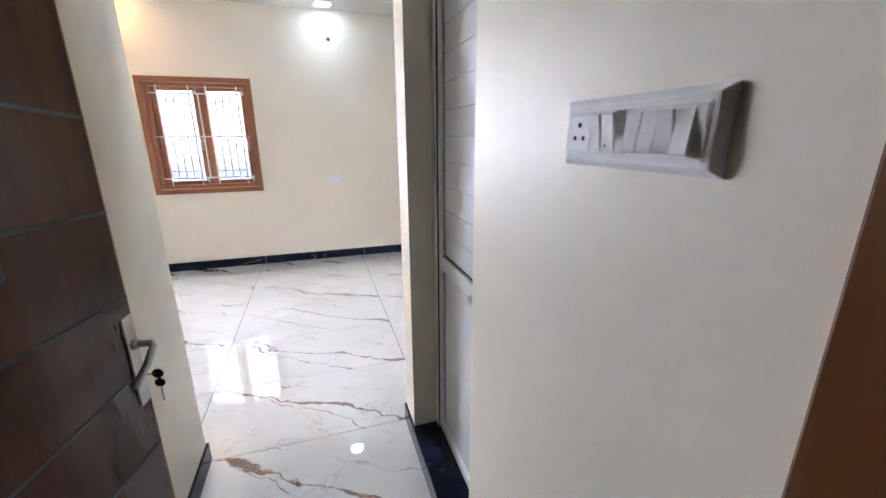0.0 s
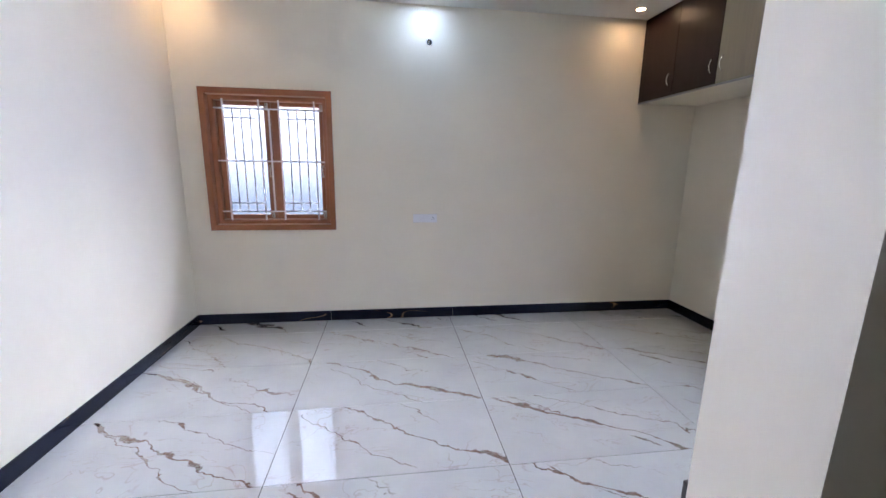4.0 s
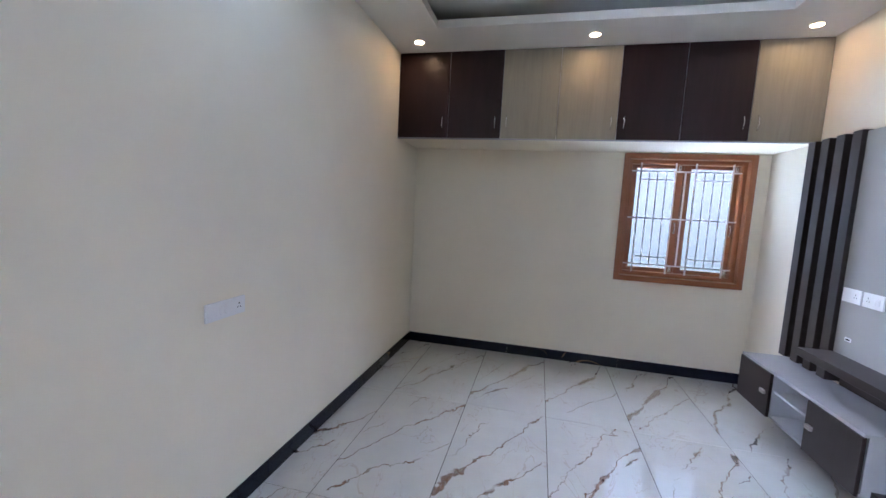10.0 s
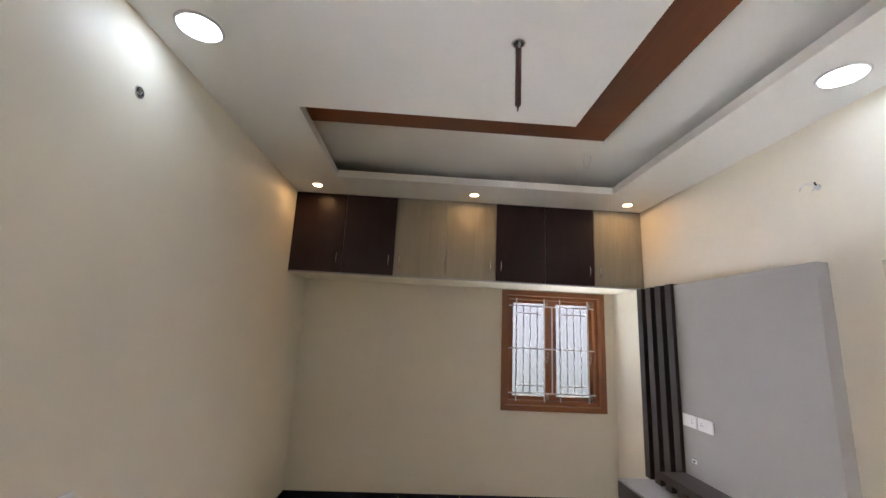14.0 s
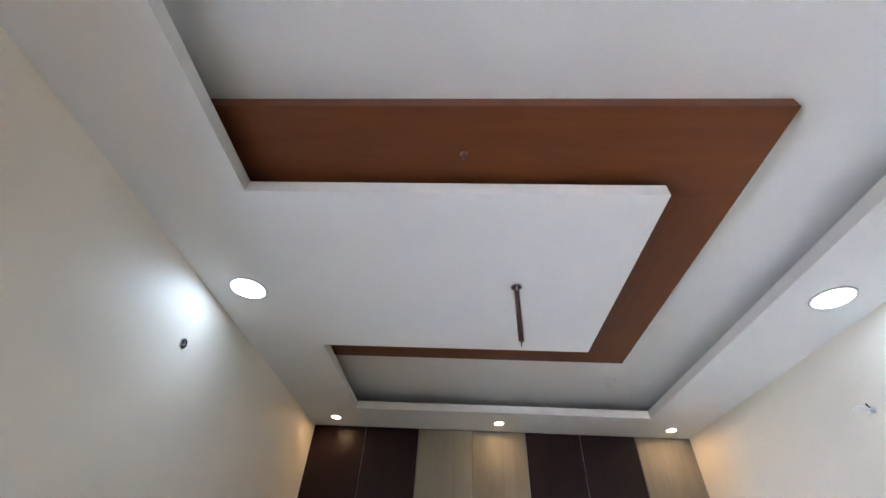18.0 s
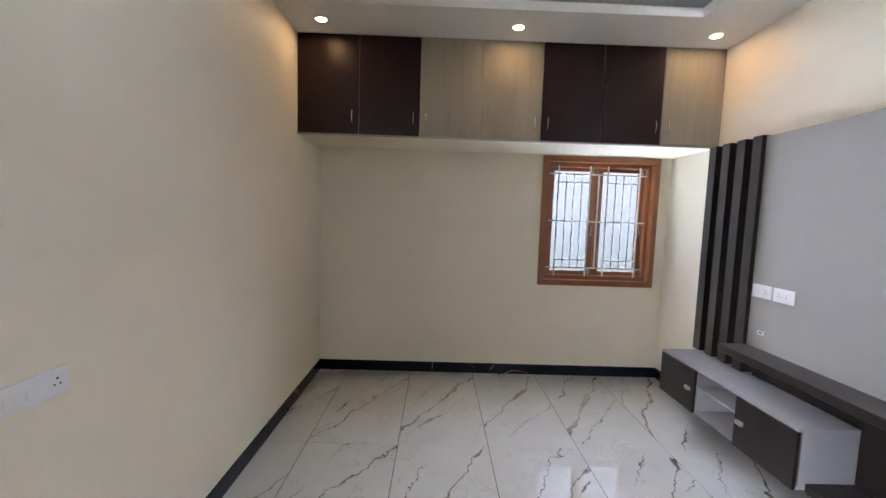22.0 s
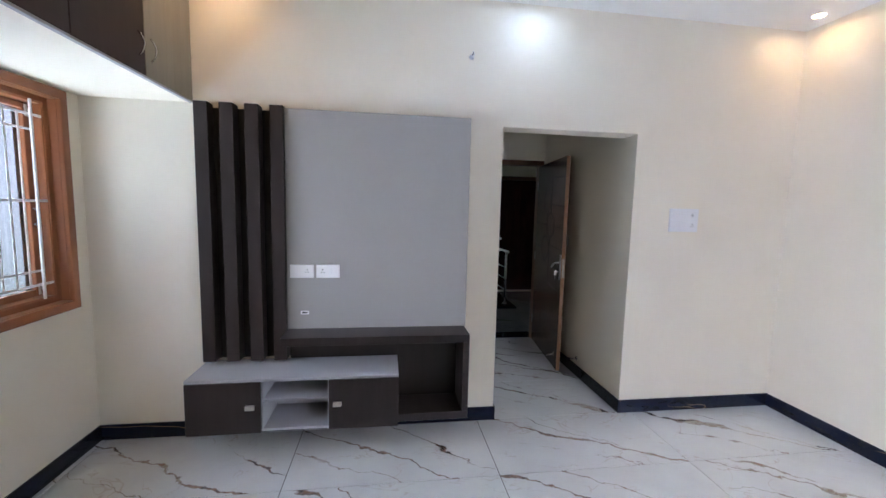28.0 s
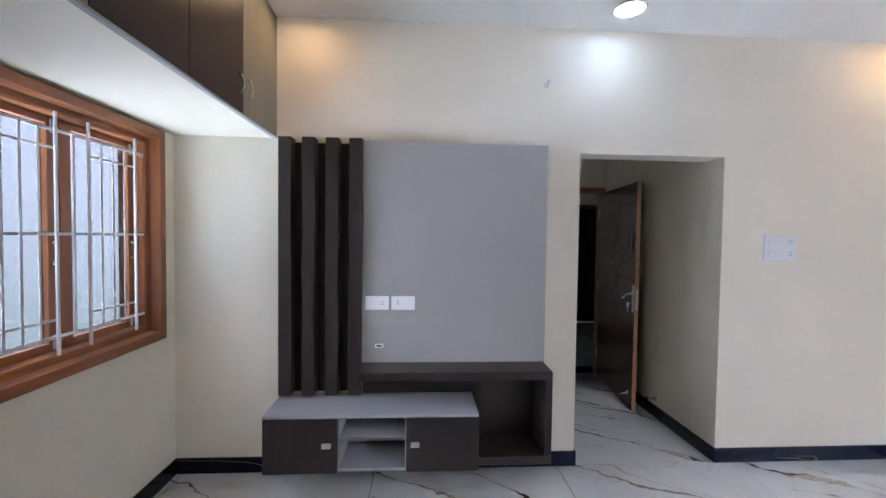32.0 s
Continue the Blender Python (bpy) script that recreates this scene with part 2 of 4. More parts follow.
def pattern_glass(name, clear, depth):
    """Obscured window glass with a pressed leaf-like pattern; a near-black tint dims the sky seen through it."""
    m, nt, b = mat(name)
    p = place(nt, (1, 1, 0.62))

    def tint(*col):
        return tuple(clear * (0.0195 + depth * (c - 0.0195)) for c in col)

    w = node(nt, "ShaderNodeTexNoise", Scale=5.0, Detail=2.0, Roughness=0.5)
    nt.links.new(p, w.inputs["Vector"])
    add = nt.nodes.new("ShaderNodeVectorMath")
    add.operation = "MULTIPLY_ADD"
    nt.links.new(w.outputs["Color"], add.inputs[0])
    add.inputs[1].default_value = (0.22, 0.22, 0.16)
    nt.links.new(p, add.inputs[2])
    v = node(nt, "ShaderNodeTexVoronoi", Scale=15.0)
    v.feature = "DISTANCE_TO_EDGE"
    nt.links.new(add.outputs[0], v.inputs["Vector"])
    crease = ramp(nt, v.outputs["Distance"], (0.0, 0.0), (0.10, 1.0))
    bump(nt, b, math_node(nt, "ADD", crease, math_node(nt, "MULTIPLY", noise_tex(nt, p, 12, 2, 0.5), 0.6)), 0.08 * depth, 0.004)
    broken = ramp(nt, noise_tex(nt, p, 9, 2, 0.5), (0.34, 0.15), (0.46, 1.0))
    plain_col = ramp(nt, noise_tex(nt, p, 6, 3, 0.6), (0.3, tint(0.0180, 0.0184, 0.0190)), (0.7, tint(0.0212, 0.0213, 0.0216)))
    # refraction along the creases, coloured in: a bright line beside a dark one
    crease_shading = ramp(nt, v.outputs["Distance"], (0.0, tint(0.029, 0.0291, 0.0295)), (0.018, tint(0.0300, 0.0302, 0.0305)), (0.034, tint(0.0068, 0.0078, 0.0096)), (0.062, tint(0.0150, 0.0156, 0.0166)), (0.12, tint(0.0200, 0.0202, 0.0206)))
    nt.links.new(mix(nt, broken, plain_col, crease_shading), b.inputs["Base Color"])
    b.inputs["Transmission Weight"].default_value = 1.0
    b.inputs["Roughness"].default_value = 0.06
    b.inputs["IOR"].default_value = 1.35
    return m


def sky_glow(name, low, high, strength, level, soft):
    """Bright overcast sky over a hazy distance."""
    m, nt, b = mat(name)
    sep = nt.nodes.new("ShaderNodeSeparateXYZ")
    nt.links.new(place(nt), sep.inputs[0])
    wob = noise_tex(nt, place(nt), 0.8, 4, 0.6)
    h = math_node(nt, "MULTIPLY_ADD", wob, 0.5, math_node(nt, "SUBTRACT", sep.outputs["Z"], level + 0.25))
    f = math_node(nt, "MULTIPLY_ADD", h, 1.0 / soft, 0.5)
    col = ramp(nt, f, (0.0, low), (1.0, high))
    b.inputs["Base Color"].default_value = (0, 0, 0, 1)
    b.inputs["Specular IOR Level"].default_value = 0.0
    nt.links.new(col, b.inputs["Emission Color"])
    b.inputs["Emission Strength"].default_value = strength
    return m


M_WALL = paint("cream_wall_paint", (0.84, 0.775, 0.645), 0.5)
M_CEIL = paint("white_ceiling_paint", (0.84, 0.832, 0.785), 0.65, 0.03, 0.05)
M_TILE = marble_tile("polished_marble_tile")
M_GROUT = plain("brown_grout", (0.035, 0.027, 0.022), 0.8)
M_BLACK = black_marble("black_marble")
M_WOOD = varnish("window_teak", (0.195, 0.065, 0.024), (0.222, 0.076, 0.029), 0.28)
M_CEILWOOD = laminate("ceiling_walnut", (0.100, 0.029, 0.009), (0.142, 0.043, 0.013), 0.40, "x", 0.25, 0.5)
M_CEILWOODY = laminate("ceiling_walnut_long", (0.100, 0.029, 0.009), (0.142, 0.043, 0.013), 0.40, "y", 0.25, 0.5)
M_DARK = laminate("wenge_laminate", (0.0108, 0.0072, 0.0062), (0.0195, 0.0135, 0.0114), 0.32, "z", 0.32, 0.3)
M_LOFTDARK = laminate("loft_dark_laminate", (0.012, 0.0046, 0.0052), (0.023, 0.0090, 0.0095), 0.40, "z", 0.22, 0.3)
M_LOFTLIGHT = laminate("loft_light_laminate", (0.205, 0.180, 0.132), (0.275, 0.245, 0.185), 0.44, "z", 0.4, 0.8)
M_GREY = paint("grey_laminate", (0.316, 0.307, 0.295), 0.40, 0.03, 0.04)
M_LGREY = paint("light_grey_laminate", (0.315, 0.315, 0.33), 0.42, 0.03, 0.03)
M_GRILLE = plain("white_painted_steel", (0.78, 0.77, 0.82), 0.4)
M_CHROME = plain("chrome", (0.75, 0.75, 0.77), 0.16, 1.0)
M_STEEL = plain("brushed_steel", (0.50, 0.49, 0.47), 0.32, 1.0)
M_BRASS = plain("tarnished_brass", (0.35, 0.27, 0.13), 0.35, 1.0)
M_PLATE = plain("white_plastic", (0.86, 0.86, 0.87), 0.25, 0.0, 0.008)
M_SEAM = plain("grey_plastic_seam", (0.64, 0.64, 0.65), 0.5, 0.0, 0.01)
M_HOLE = plain("dark_hole", (0.01, 0.01, 0.01), 0.8)
M_PVC = plain("white_pvc", (0.78, 0.80, 0.82), 0.2, 0.0, 0.01)
M_GASKET = plain("black_rubber", (0.012, 0.012, 0.014), 0.6)
M_DOOR = veneer("walnut_door_veneer", (0.030, 0.0125, 0.0078), (0.098, 0.044, 0.025), 0.20, 0.28)
M_DOOREDGE = laminate("door_edge_teak", (0.20, 0.09, 0.04), (0.33, 0.16, 0.08), 0.4)
M_DOORFRAME = laminate("door_frame_teak", (0.095, 0.036, 0.012), (0.150, 0.060, 0.021), 0.35)
M_GROOVE = plain("black_groove", (0.006, 0.006, 0.008), 0.55)
M_REDDOOR = veneer("dark_red_door_veneer", (0.02, 0.006, 0.005), (0.06, 0.018, 0.014), 0.25, 0.3)
# same glass twice; each tint sets how bright its sky shows, not the daylight admitted
M_GLASS = pattern_glass("obscured_glass", 0.56, 1.0)
M_GLASSB = pattern_glass("obscured_glass_east", 0.46, 0.30)
M_LED = glow("cool_led", (0.55, 0.76, 1.0), LED)
M_SPOT = glow("warm_led", (1.0, 0.66, 0.33), SPOT)
M_ROD = plain("brown_painted_rod", (0.06, 0.022, 0.016), 0.4)
M_SKYA = sky_glow("sky_north", (0.385, 0.475, 0.595), (1.27, 1.40, 1.60), SKY_A, 1.50, 0.8)
M_SKYB = sky_glow("sky_east", (0.46, 0.61, 0.64), (0.86, 1.02, 1.26), SKY_B, 1.2, 1.2)

# ---- builders ----


def link(name, bm, material, parent=None, smooth=False):
    me = bpy.data.meshes.new(name)
    bm.to_mesh(me)
    bm.free()
    if smooth:
        for f in me.polygons:
            f.use_smooth = True
    for m in material if isinstance(material, (list, tuple)) else [material]:
        me.materials.append(m)
    ob = new(name, me)
    if parent is not None:
        ob.parent = parent
    return ob


def part(name, bm, material, parent, label="", smooth=False):
    ob = link(name, bm, material, parent, smooth)
    return tagged(ob, label) if label else ob


def thing(name, at, label, category, group="", turn=0):
    ob = new(name)
    ob.empty_display_size = 0.05
    ob.matrix_basis = pose(*at, 0, 0, turn)
    return tagged(ob, label, category, group)


def box(x0, x1, y0, y1, z0, z1, bevel=0.0, bm=None, segments=1):
    one = bmesh.new()
    bmesh.ops.create_cube(one, size=1.0, matrix=Matrix.Translation(((x0 + x1) / 2, (y0 + y1) / 2, (z0 + z1) / 2)) @ Matrix.Diagonal((abs(x1 - x0), abs(y1 - y0), abs(z1 - z0), 1)))
    if bevel:
        bmesh.ops.bevel(one, geom=one.edges[:], offset=bevel, segments=segments, affect="EDGES", profile=0.7)
    if bm is None:
        return one
    return join(bm, one)


def join(bm, other):
    me = bpy.data.meshes.new("tmp")
    other.to_mesh(me)
    other.free()
    bm.from_mesh(me)
    bpy.data.meshes.remove(me)
    return bm


def disc(r, depth, seg=24, r2=None, m=None):
    """A round solid along z, from 0 up to depth."""
    bm = bmesh.new()
    bmesh.ops.create_cone(bm, cap_ends=True, segments=seg, radius1=r, radius2=r if r2 is None else r2, depth=depth, matrix=(m or Matrix()) @ Matrix.Translation((0, 0, depth / 2)))
    return bm


def ring(r0, r1, depth, seg=32, m=None):
    """A flat ring along z, from 0 up to depth, with a rounded lip."""
    bm = bmesh.new()
    prof = [(r0, 0), (r0, depth * 0.8), (r0 + (r1 - r0) * 0.3, depth), (r1 - (r1 - r0) * 0.25, depth * 0.75), (r1, 0)]
    rows = []
    for i in range(seg):
        a = 2 * math.pi * i / seg
        rows.append([bm.verts.new((m or Matrix()) @ Vector((r * math.cos(a), r * math.sin(a), z))) for r, z in prof])
    for i in range(seg):
        p, q = rows[i], rows[(i + 1) % seg]
        for j in range(len(prof)):
            k = (j + 1) % len(prof)
            bm.faces.new((p[j], q[j], q[k], p[k]))
    bmesh.ops.recalc_face_normals(bm, faces=bm.faces[:])
    return bm


def tube(points, r, seg=8, bm=None):
    """A round bar along a line of points."""
    bm = bm or bmesh.new()
    pts = [Vector(p) for p in points]
    rows = []
    for i, p in enumerate(pts):
        d = (pts[min(i + 1, len(pts) - 1)] - pts[max(i - 1, 0)]).normalized()
        u = d.orthogonal().normalized() if abs(d.z) > 0.9 else d.cross(Vector((0, 0, 1))).normalized()
        if rows and u.dot(last) < 0:
            u = -u
        last = u
        v = d.cross(u)
        rows.append([bm.verts.new(p + r * (math.cos(a) * u + math.sin(a) * v)) for a in [2 * math.pi * k / seg for k in range(seg)]])
    for p, q in zip(rows, rows[1:]):
        for k in range(seg):
            bm.faces.new((p[k], p[(k + 1) % seg], q[(k + 1) % seg], q[k]))
    bm.faces.new(rows[0][::-1])
    bm.faces.new(rows[-1])
    bmesh.ops.recalc_face_normals(bm, faces=bm.faces[:])
    return bm


def structure(name, bm, material, label, category="wall"):
    return tagged(link(name, bm, material), label, category, "", "structure")


# ---- walls ----
T = 0.2
bm = box(XW - T, WIN_A[0] + 0.04, YN, YN + T, 0, UPPER + 0.1)
box(WIN_A[1] - 0.04, XE + T, YN, YN + T, 0, UPPER + 0.1, bm=bm)
box(WIN_A[0] + 0.04, WIN_A[1] - 0.04, YN, YN + T, 0, WIN_A[2] + 0.04, bm=bm)
box(WIN_A[0] + 0.04, WIN_A[1] - 0.04, YN, YN + T, WIN_A[3] - 0.04, UPPER + 0.1, bm=bm)
structure("wall_north", bm, M_WALL, "cream painted plaster wall with a barred window")
bm = box(XE, XE + T, YS - WALL_T, WIN_B[0] + 0.04, 0, UPPER + 0.1)
box(XE, XE + T, WIN_B[1] - 0.04, YN, 0, UPPER + 0.1, bm=bm)
box(XE, XE + T, WIN_B[0] + 0.04, WIN_B[1] - 0.04, 0, WIN_B[2] + 0.04, bm=bm)
box(XE, XE + T, WIN_B[0] + 0.04, WIN_B[1] - 0.04, WIN_B[3] - 0.04, UPPER + 0.1, bm=bm)
structure("wall_east", bm, M_WALL, "cream painted plaster wall under a storage loft")
bm = box(PE, XE, YS - WALL_T, YS, 0, UPPER + 0.1)
box(PW, PE, YS - WALL_T, YS, OPEN_Z, UPPER + 0.1, bm=bm)
box(XW - T, PW, YS - WALL_T, YS, 0, UPPER + 0.1, bm=bm)
structure("wall_south", bm, M_WALL, "cream painted plaster wall with an open passage")
structure("wall_west", box(XW - T, XW, YS, YN, 0, UPPER + 0.1), M_WALL, "cream painted plain plaster wall")
structure("wall_passage_west", box(PW - T, PW, YD - 0.23, YS - WALL_T, 0, UPPER + 0.1), M_WALL, "cream painted passage wall beside the open door")
bm = box(PE, PE + 0.2, YD - 0.23, BATH[0], 0, UPPER + 0.1)
box(PE, PE + 0.2, BATH[0], BATH[1], 2.14, UPPER + 0.1, bm=bm)
box(PE + 0.2, PE + 0.4, YD - 0.23, YS - WALL_T, 0, UPPER + 0.1, bm=bm)
structure("wall_passage_east", bm, M_WALL, "cream painted passage wall with a bathroom doorway")
structure("wall_entrance", box(PW, PE, YD - 0.23, YD, 2.10, UPPER + 0.1), M_WALL, "cream painted wall above the entrance door")

# lobby outside the entrance door
LY = -2.88
bm = box(-3.2, 1.9, LY - T, LY, 0, UPPER + 0.1)
box(-3.4, -3.2, LY - T, YD - 0.23, 0, UPPER + 0.1, bm=bm)
box(-3.2, PW - T, YD - 0.33, YD - 0.23, 0, UPPER + 0.1, bm=bm)
box(PE + 0.4, 1.9, YD - 0.33, YD - 0.23, 0, UPPER + 0.1, bm=bm)
# unseen east wall, added; the gap above it sets the lobby's sky light
box(1.9, 2.1, LY - T, YD - 0.23, 0, 2.40, bm=bm)
structure("wall_lobby", bm, M_WALL, "cream painted lobby walls outside the entrance, unseen east one added short to let sky light in")

# ---- ceiling ----
TX0, TX1, TY0, TY1 = -1.51, 1.80, 2.13, 4.50        # tray
CX0, CX1, CY0 = -0.51, 0.725, 2.88                  # white panel hung from the north band
WX0, WX1, WY0 = -0.80, 1.095, 2.535                 # outer line of the brown board
bm = box(XW, XE, TY1, YN, CEIL, CEIL + 0.06, 0.0)
box(XW, XE, YS, TY0, CEIL, CEIL + 0.06, 0.0, bm)
box(XW, TX0, TY0, TY1, CEIL, CEIL + 0.06, 0.0, bm)
box(TX1, XE, TY0, TY1, CEIL, CEIL + 0.06, 0.0, bm)
structure("ceiling", bm, M_CEIL, "white plasterboard ceiling band round a recessed tray", "ceiling")
structure("ceiling_upper", box(XW, XE, YS, YN, UPPER, UPPER + 0.1), M_CEIL, "white upper ceiling inside the tray", "ceiling")
structure("ceiling_panel", box(CX0, CX1, CY0, TY1, CEIL, CEIL + 0.058), M_CEIL, "white square dropped ceiling panel with a fan hook", "ceiling")
structure("ceiling_passage", box(PW, PE + 0.2, YD, YS - WALL_T, CEIL, CEIL + 0.1), M_CEIL, "white passage ceiling", "ceiling")
structure("ceiling_lobby", box(-3.2, 1.9, LY, YD - 0.33, CEIL, CEIL + 0.1), M_CEIL, "white lobby ceiling", "ceiling")
structure("ceiling_panel_core", box(CX0 + 0.14, CX1 - 0.14, CY0 + 0.14, TY1 + 0.1, CEIL + 0.058, UPPER), M_CEIL, "white hanger core above the ceiling panel", "ceiling")
board = thing("ceiling_border", (0.15, 3.4, 3.022), "walnut brown laminate border board round the ceiling panel", "ceiling border")
for name, x0, x1, y0, y1 in (("side_board", WX0, CX0 + 0.138, WY0, TY1 + 0.12), ("side_board", CX1 - 0.138, WX1, WY0, TY1 + 0.12), ("end_board", CX0 + 0.138, CX1 - 0.138, WY0, CY0 + 0.138)):
    part(name, box(x0 - 0.15, x1 - 0.15, y0 - 3.4, y1 - 3.4, 0, UPPER - 3.022 - 0.001), M_CEILWOODY if name == "side_board" else M_CEILWOOD, board)

# ---- skirting ----


def skirting(name, x0, y0, x1, y1, side):
    """Black marble skirting along a wall line; side is the direction into the room. Pieces butt with hairline joints."""
    h, t = 0.1, 0.012
    holder = new(name)
    tagged(holder, "polished black marble skirting with thin gold veins", "skirting", "", "structure")
    length = math.hypot(x1 - x0, y1 - y0)
    n = max(1, round(length / 1.2))
    for i in range(n):
        a, b = i / n, (i + 1) / n
        gap = 0.0007
        if x0 != x1:
            xa, xb = sorted((x0 + (x1 - x0) * a, x0 + (x1 - x0) * b))
            ya, yb = sorted((y0, y0 + side * t))
            xa, xb = xa + gap, xb - gap
        else:
            ya, yb = sorted((y0 + (y1 - y0) * a, y0 + (y1 - y0) * b))
            xa, xb = sorted((x0, x0 + side * t))
            ya, yb = ya + gap, yb - gap
        part("skirting_piece", box(xa, xb, ya, yb, 0.0, h, 0.0015), M_BLACK, holder)


skirting("baseboard_north", XW + 0.012, YN, XE - 0.012, YN, -1)
skirting("baseboard_east", XE, YS, XE, YN, -1)
skirting("baseboard_south_tv", PE, YS, XE - 0.012, YS, 1)
skirting("baseboard_south_west", XW + 0.012, YS, PW - 0.0, YS, 1)
skirting("baseboard_west", XW, YS, XW, YN, 1)
skirting("baseboard_passage_west", PW, YD, PW, YS + 0.012, 1)
skirting("baseboard_passage_end", PE, BATH[1], PE, YS + 0.012, -1)
skirting("baseboard_passage_east", PE, YD, PE, BATH[0], -1)

# ---- windows ----


def window(name, w, h, label, glass):
    """A two-leaf teak window in its own frame: x across, y out of the room (0 is the wall's face), z up from the lower corner."""
    win = tagged(new(name), label, "window", "", "structure")
    sx, sz = w / 1.113, h / 1.24

    def surround(name, profile):
        """Four mitred boards of one profile: points of (distance in from the outer edge, depth)."""
        for k in range(4):
            bm = bmesh.new()
            ends = []
            for far in (0, 1):
                loop = []
                for e, d in profile:
                    u = (w if k % 2 == 0 else h) - e if far else e
                    v = e
                    p = ((u, v), (w - v, u), (w - u, h - v), (v, h - u))[k]
                    loop.append(bm.verts.new((p[0], d, p[1])))
                ends.append(loop)
            n = len(profile)
            for q in range(n):
                bm.faces.new((ends[0][q], ends[0][(q + 1) % n], ends[1][(q + 1) % n], ends[1][q]))
            bm.faces.new(ends[0])
            bm.faces.new(ends[1][::-1])
            bmesh.ops.recalc_face_normals(bm, faces=bm.faces[:])
            part(name, bm, M_WOOD, win)

    surround("architrave", [(0.0, 0.003), (0.0, -0.016), (0.002, -0.018), (0.0455, -0.018), (0.048, -0.0168), (0.050, -0.0125), (0.0512, 0.003)])
    surround("frame", [(0.0435, 0.0035), (0.0525, 0.0035), (0.0545, 0.041), (0.0565, 0.044), (0.080, 0.0455), (0.0825, 0.0465), (0.084, 0.050), (0.087, 0.050), (0.0895, 0.052), (0.092, 0.060), (0.092, 0.17), (0.0435, 0.17)])
    surround("rebate", [(0.085, 0.144), (0.125, 0.144), (0.125, 0.168), (0.085, 0.168)])
    mid = 0.558 * sx
    for x0, x1, p0, p1 in ((0.0935, mid - 0.0015, 0.146 * sx, 0.497 * sx), (mid + 0.0015, w - 0.0935, 0.622 * sx, 0.980 * sx)):
        k0, k1, q0, q1 = 0.0935, h - 0.0935, 0.131 * sz, 1.113 * sz
        sash = part("sash", box(x0, p0, 0.105, 0.141, k0, k1, 0.003), M_WOOD, win)
        part("stile", box(p1, x1, 0.105, 0.141, k0, k1, 0.003), M_WOOD, sash)
        part("rail", box(p0, p1, 0.106, 0.140, k0, q0, 0.003), M_WOOD, sash)
        part("rail", box(p0, p1, 0.106, 0.140, q1, k1, 0.003), M_WOOD, sash)
        pane = part("pane", box(p0 - 0.006, p1 + 0.006, 0.127, 0.133, q0 - 0.006, q1 + 0.006), glass, sash, "pressed pattern obscured glass pane")
        pane.visible_shadow = False
        hx, hz = (0.524 if x0 < 0.3 else 1.000) * sx, 0.538 * sz
        pts = [(hx, 0.106, hz + 0.043), (hx, 0.094, hz + 0.041), (hx, 0.087, hz + 0.026), (hx, 0.084, hz), (hx, 0.087, hz - 0.026), (hx, 0.094, hz - 0.041), (hx, 0.106, hz - 0.043)]
        part("handle", tube(pts, 0.006, 10), M_CHROME, sash, "small chrome pull handle", True)
        for e in (0.044, -0.044):
            part("handle_foot", disc(0.011, 0.005, 14, None, Matrix.Translation((hx, 0.1055, hz + e)) @ Matrix.Rotation(radians(90), 4, "X")), M_CHROME, sash)
        for z, s in ((0.134 * sz, 1), (1.106 * sz, -1)):
            part("latch", box(hx - 0.013, hx + 0.013, 0.099, 0.1055, z - 0.032, z + 0.032, 0.003), M_STEEL, sash, "steel latch")
            part("latch_bolt", tube([(hx, 0.095, z - 0.026), (hx, 0.095, z + 0.026)], 0.005, 8), M_CHROME, sash, "", True)
            part("latch_knob", disc(0.0055, 0.02, 10, None, Matrix.Translation((hx, 0.096, z + 0.01 * s)) @ Matrix.Rotation(radians(90), 4, "X")), M_CHROME, sash, "", True)
    part("overlap", box(mid - 0.012, mid + 0.012, 0.142, 0.155, 0.12, h - 0.12), M_WOOD, win)
    # steel grille on the room side
    g0, g1 = 0.0895, w - 0.0895
    levels = [v * sz for v in (0.168, 0.245, 0.625, 1.000, 1.079)]
    gr = part("grille", box(g0, g1, 0.050, 0.056, levels[2] - 0.0065, levels[2] + 0.0065, 0.001), M_GRILLE, win, "white painted steel window grille")
    for z in (levels[0], levels[4]):
        part("bar", box(g0, g1, 0.050, 0.056, z - 0.0065, z + 0.0065, 0.001), M_GRILLE, gr)
    for xs in ((0.169, 0.246, 0.319, 0.396, 0.473), (0.644, 0.723, 0.798, 0.874, 0.951)):
        for i, v in enumerate(xs):
            x = v * sx
            if i in (0, 4):
                part("bar", box(x - 0.0068, x + 0.0068, 0.040, 0.0498, 0.087 * sz, 1.158 * sz, 0.0012), M_GRILLE, gr)
            else:
                part("bar", box(x - 0.0055, x + 0.0055, 0.045, 0.0498, levels[0], levels[4], 0.001), M_GRILLE, gr)
        for z in (levels[1], levels[3]):
            part("bar", box(xs[0] * sx, xs[4] * sx, 0.0502, 0.0552, z - 0.0055, z + 0.0055, 0.001), M_GRILLE, gr)
    part("bar", box(mid - 0.0072, mid + 0.0072, 0.040, 0.0498, levels[0], levels[4], 0.001), M_GRILLE, gr)
    return win


wa = window("window_1", WIN_A[1] - WIN_A[0], WIN_A[3] - WIN_A[2], "teak two-leaf window with frosted glass and white grille", M_GLASS)
wa.matrix_basis = pose(WIN_A[0], YN, WIN_A[2])
wb = window("window_2", WIN_B[1] - WIN_B[0], WIN_B[3] - WIN_B[2], "teak two-leaf window with frosted glass below the loft", M_GLASSB)
wb.matrix_basis = pose(XE, WIN_B[1], WIN_B[2], 0, 0, -90)
structure("backdrop_north", box(WIN_A[0] - 2.6, WIN_A[1] + 0.75, YN + 0.55, YN + 0.57, 0.6, 2.5), M_SKYA, "bright hazy sky outside the north window", "sky")
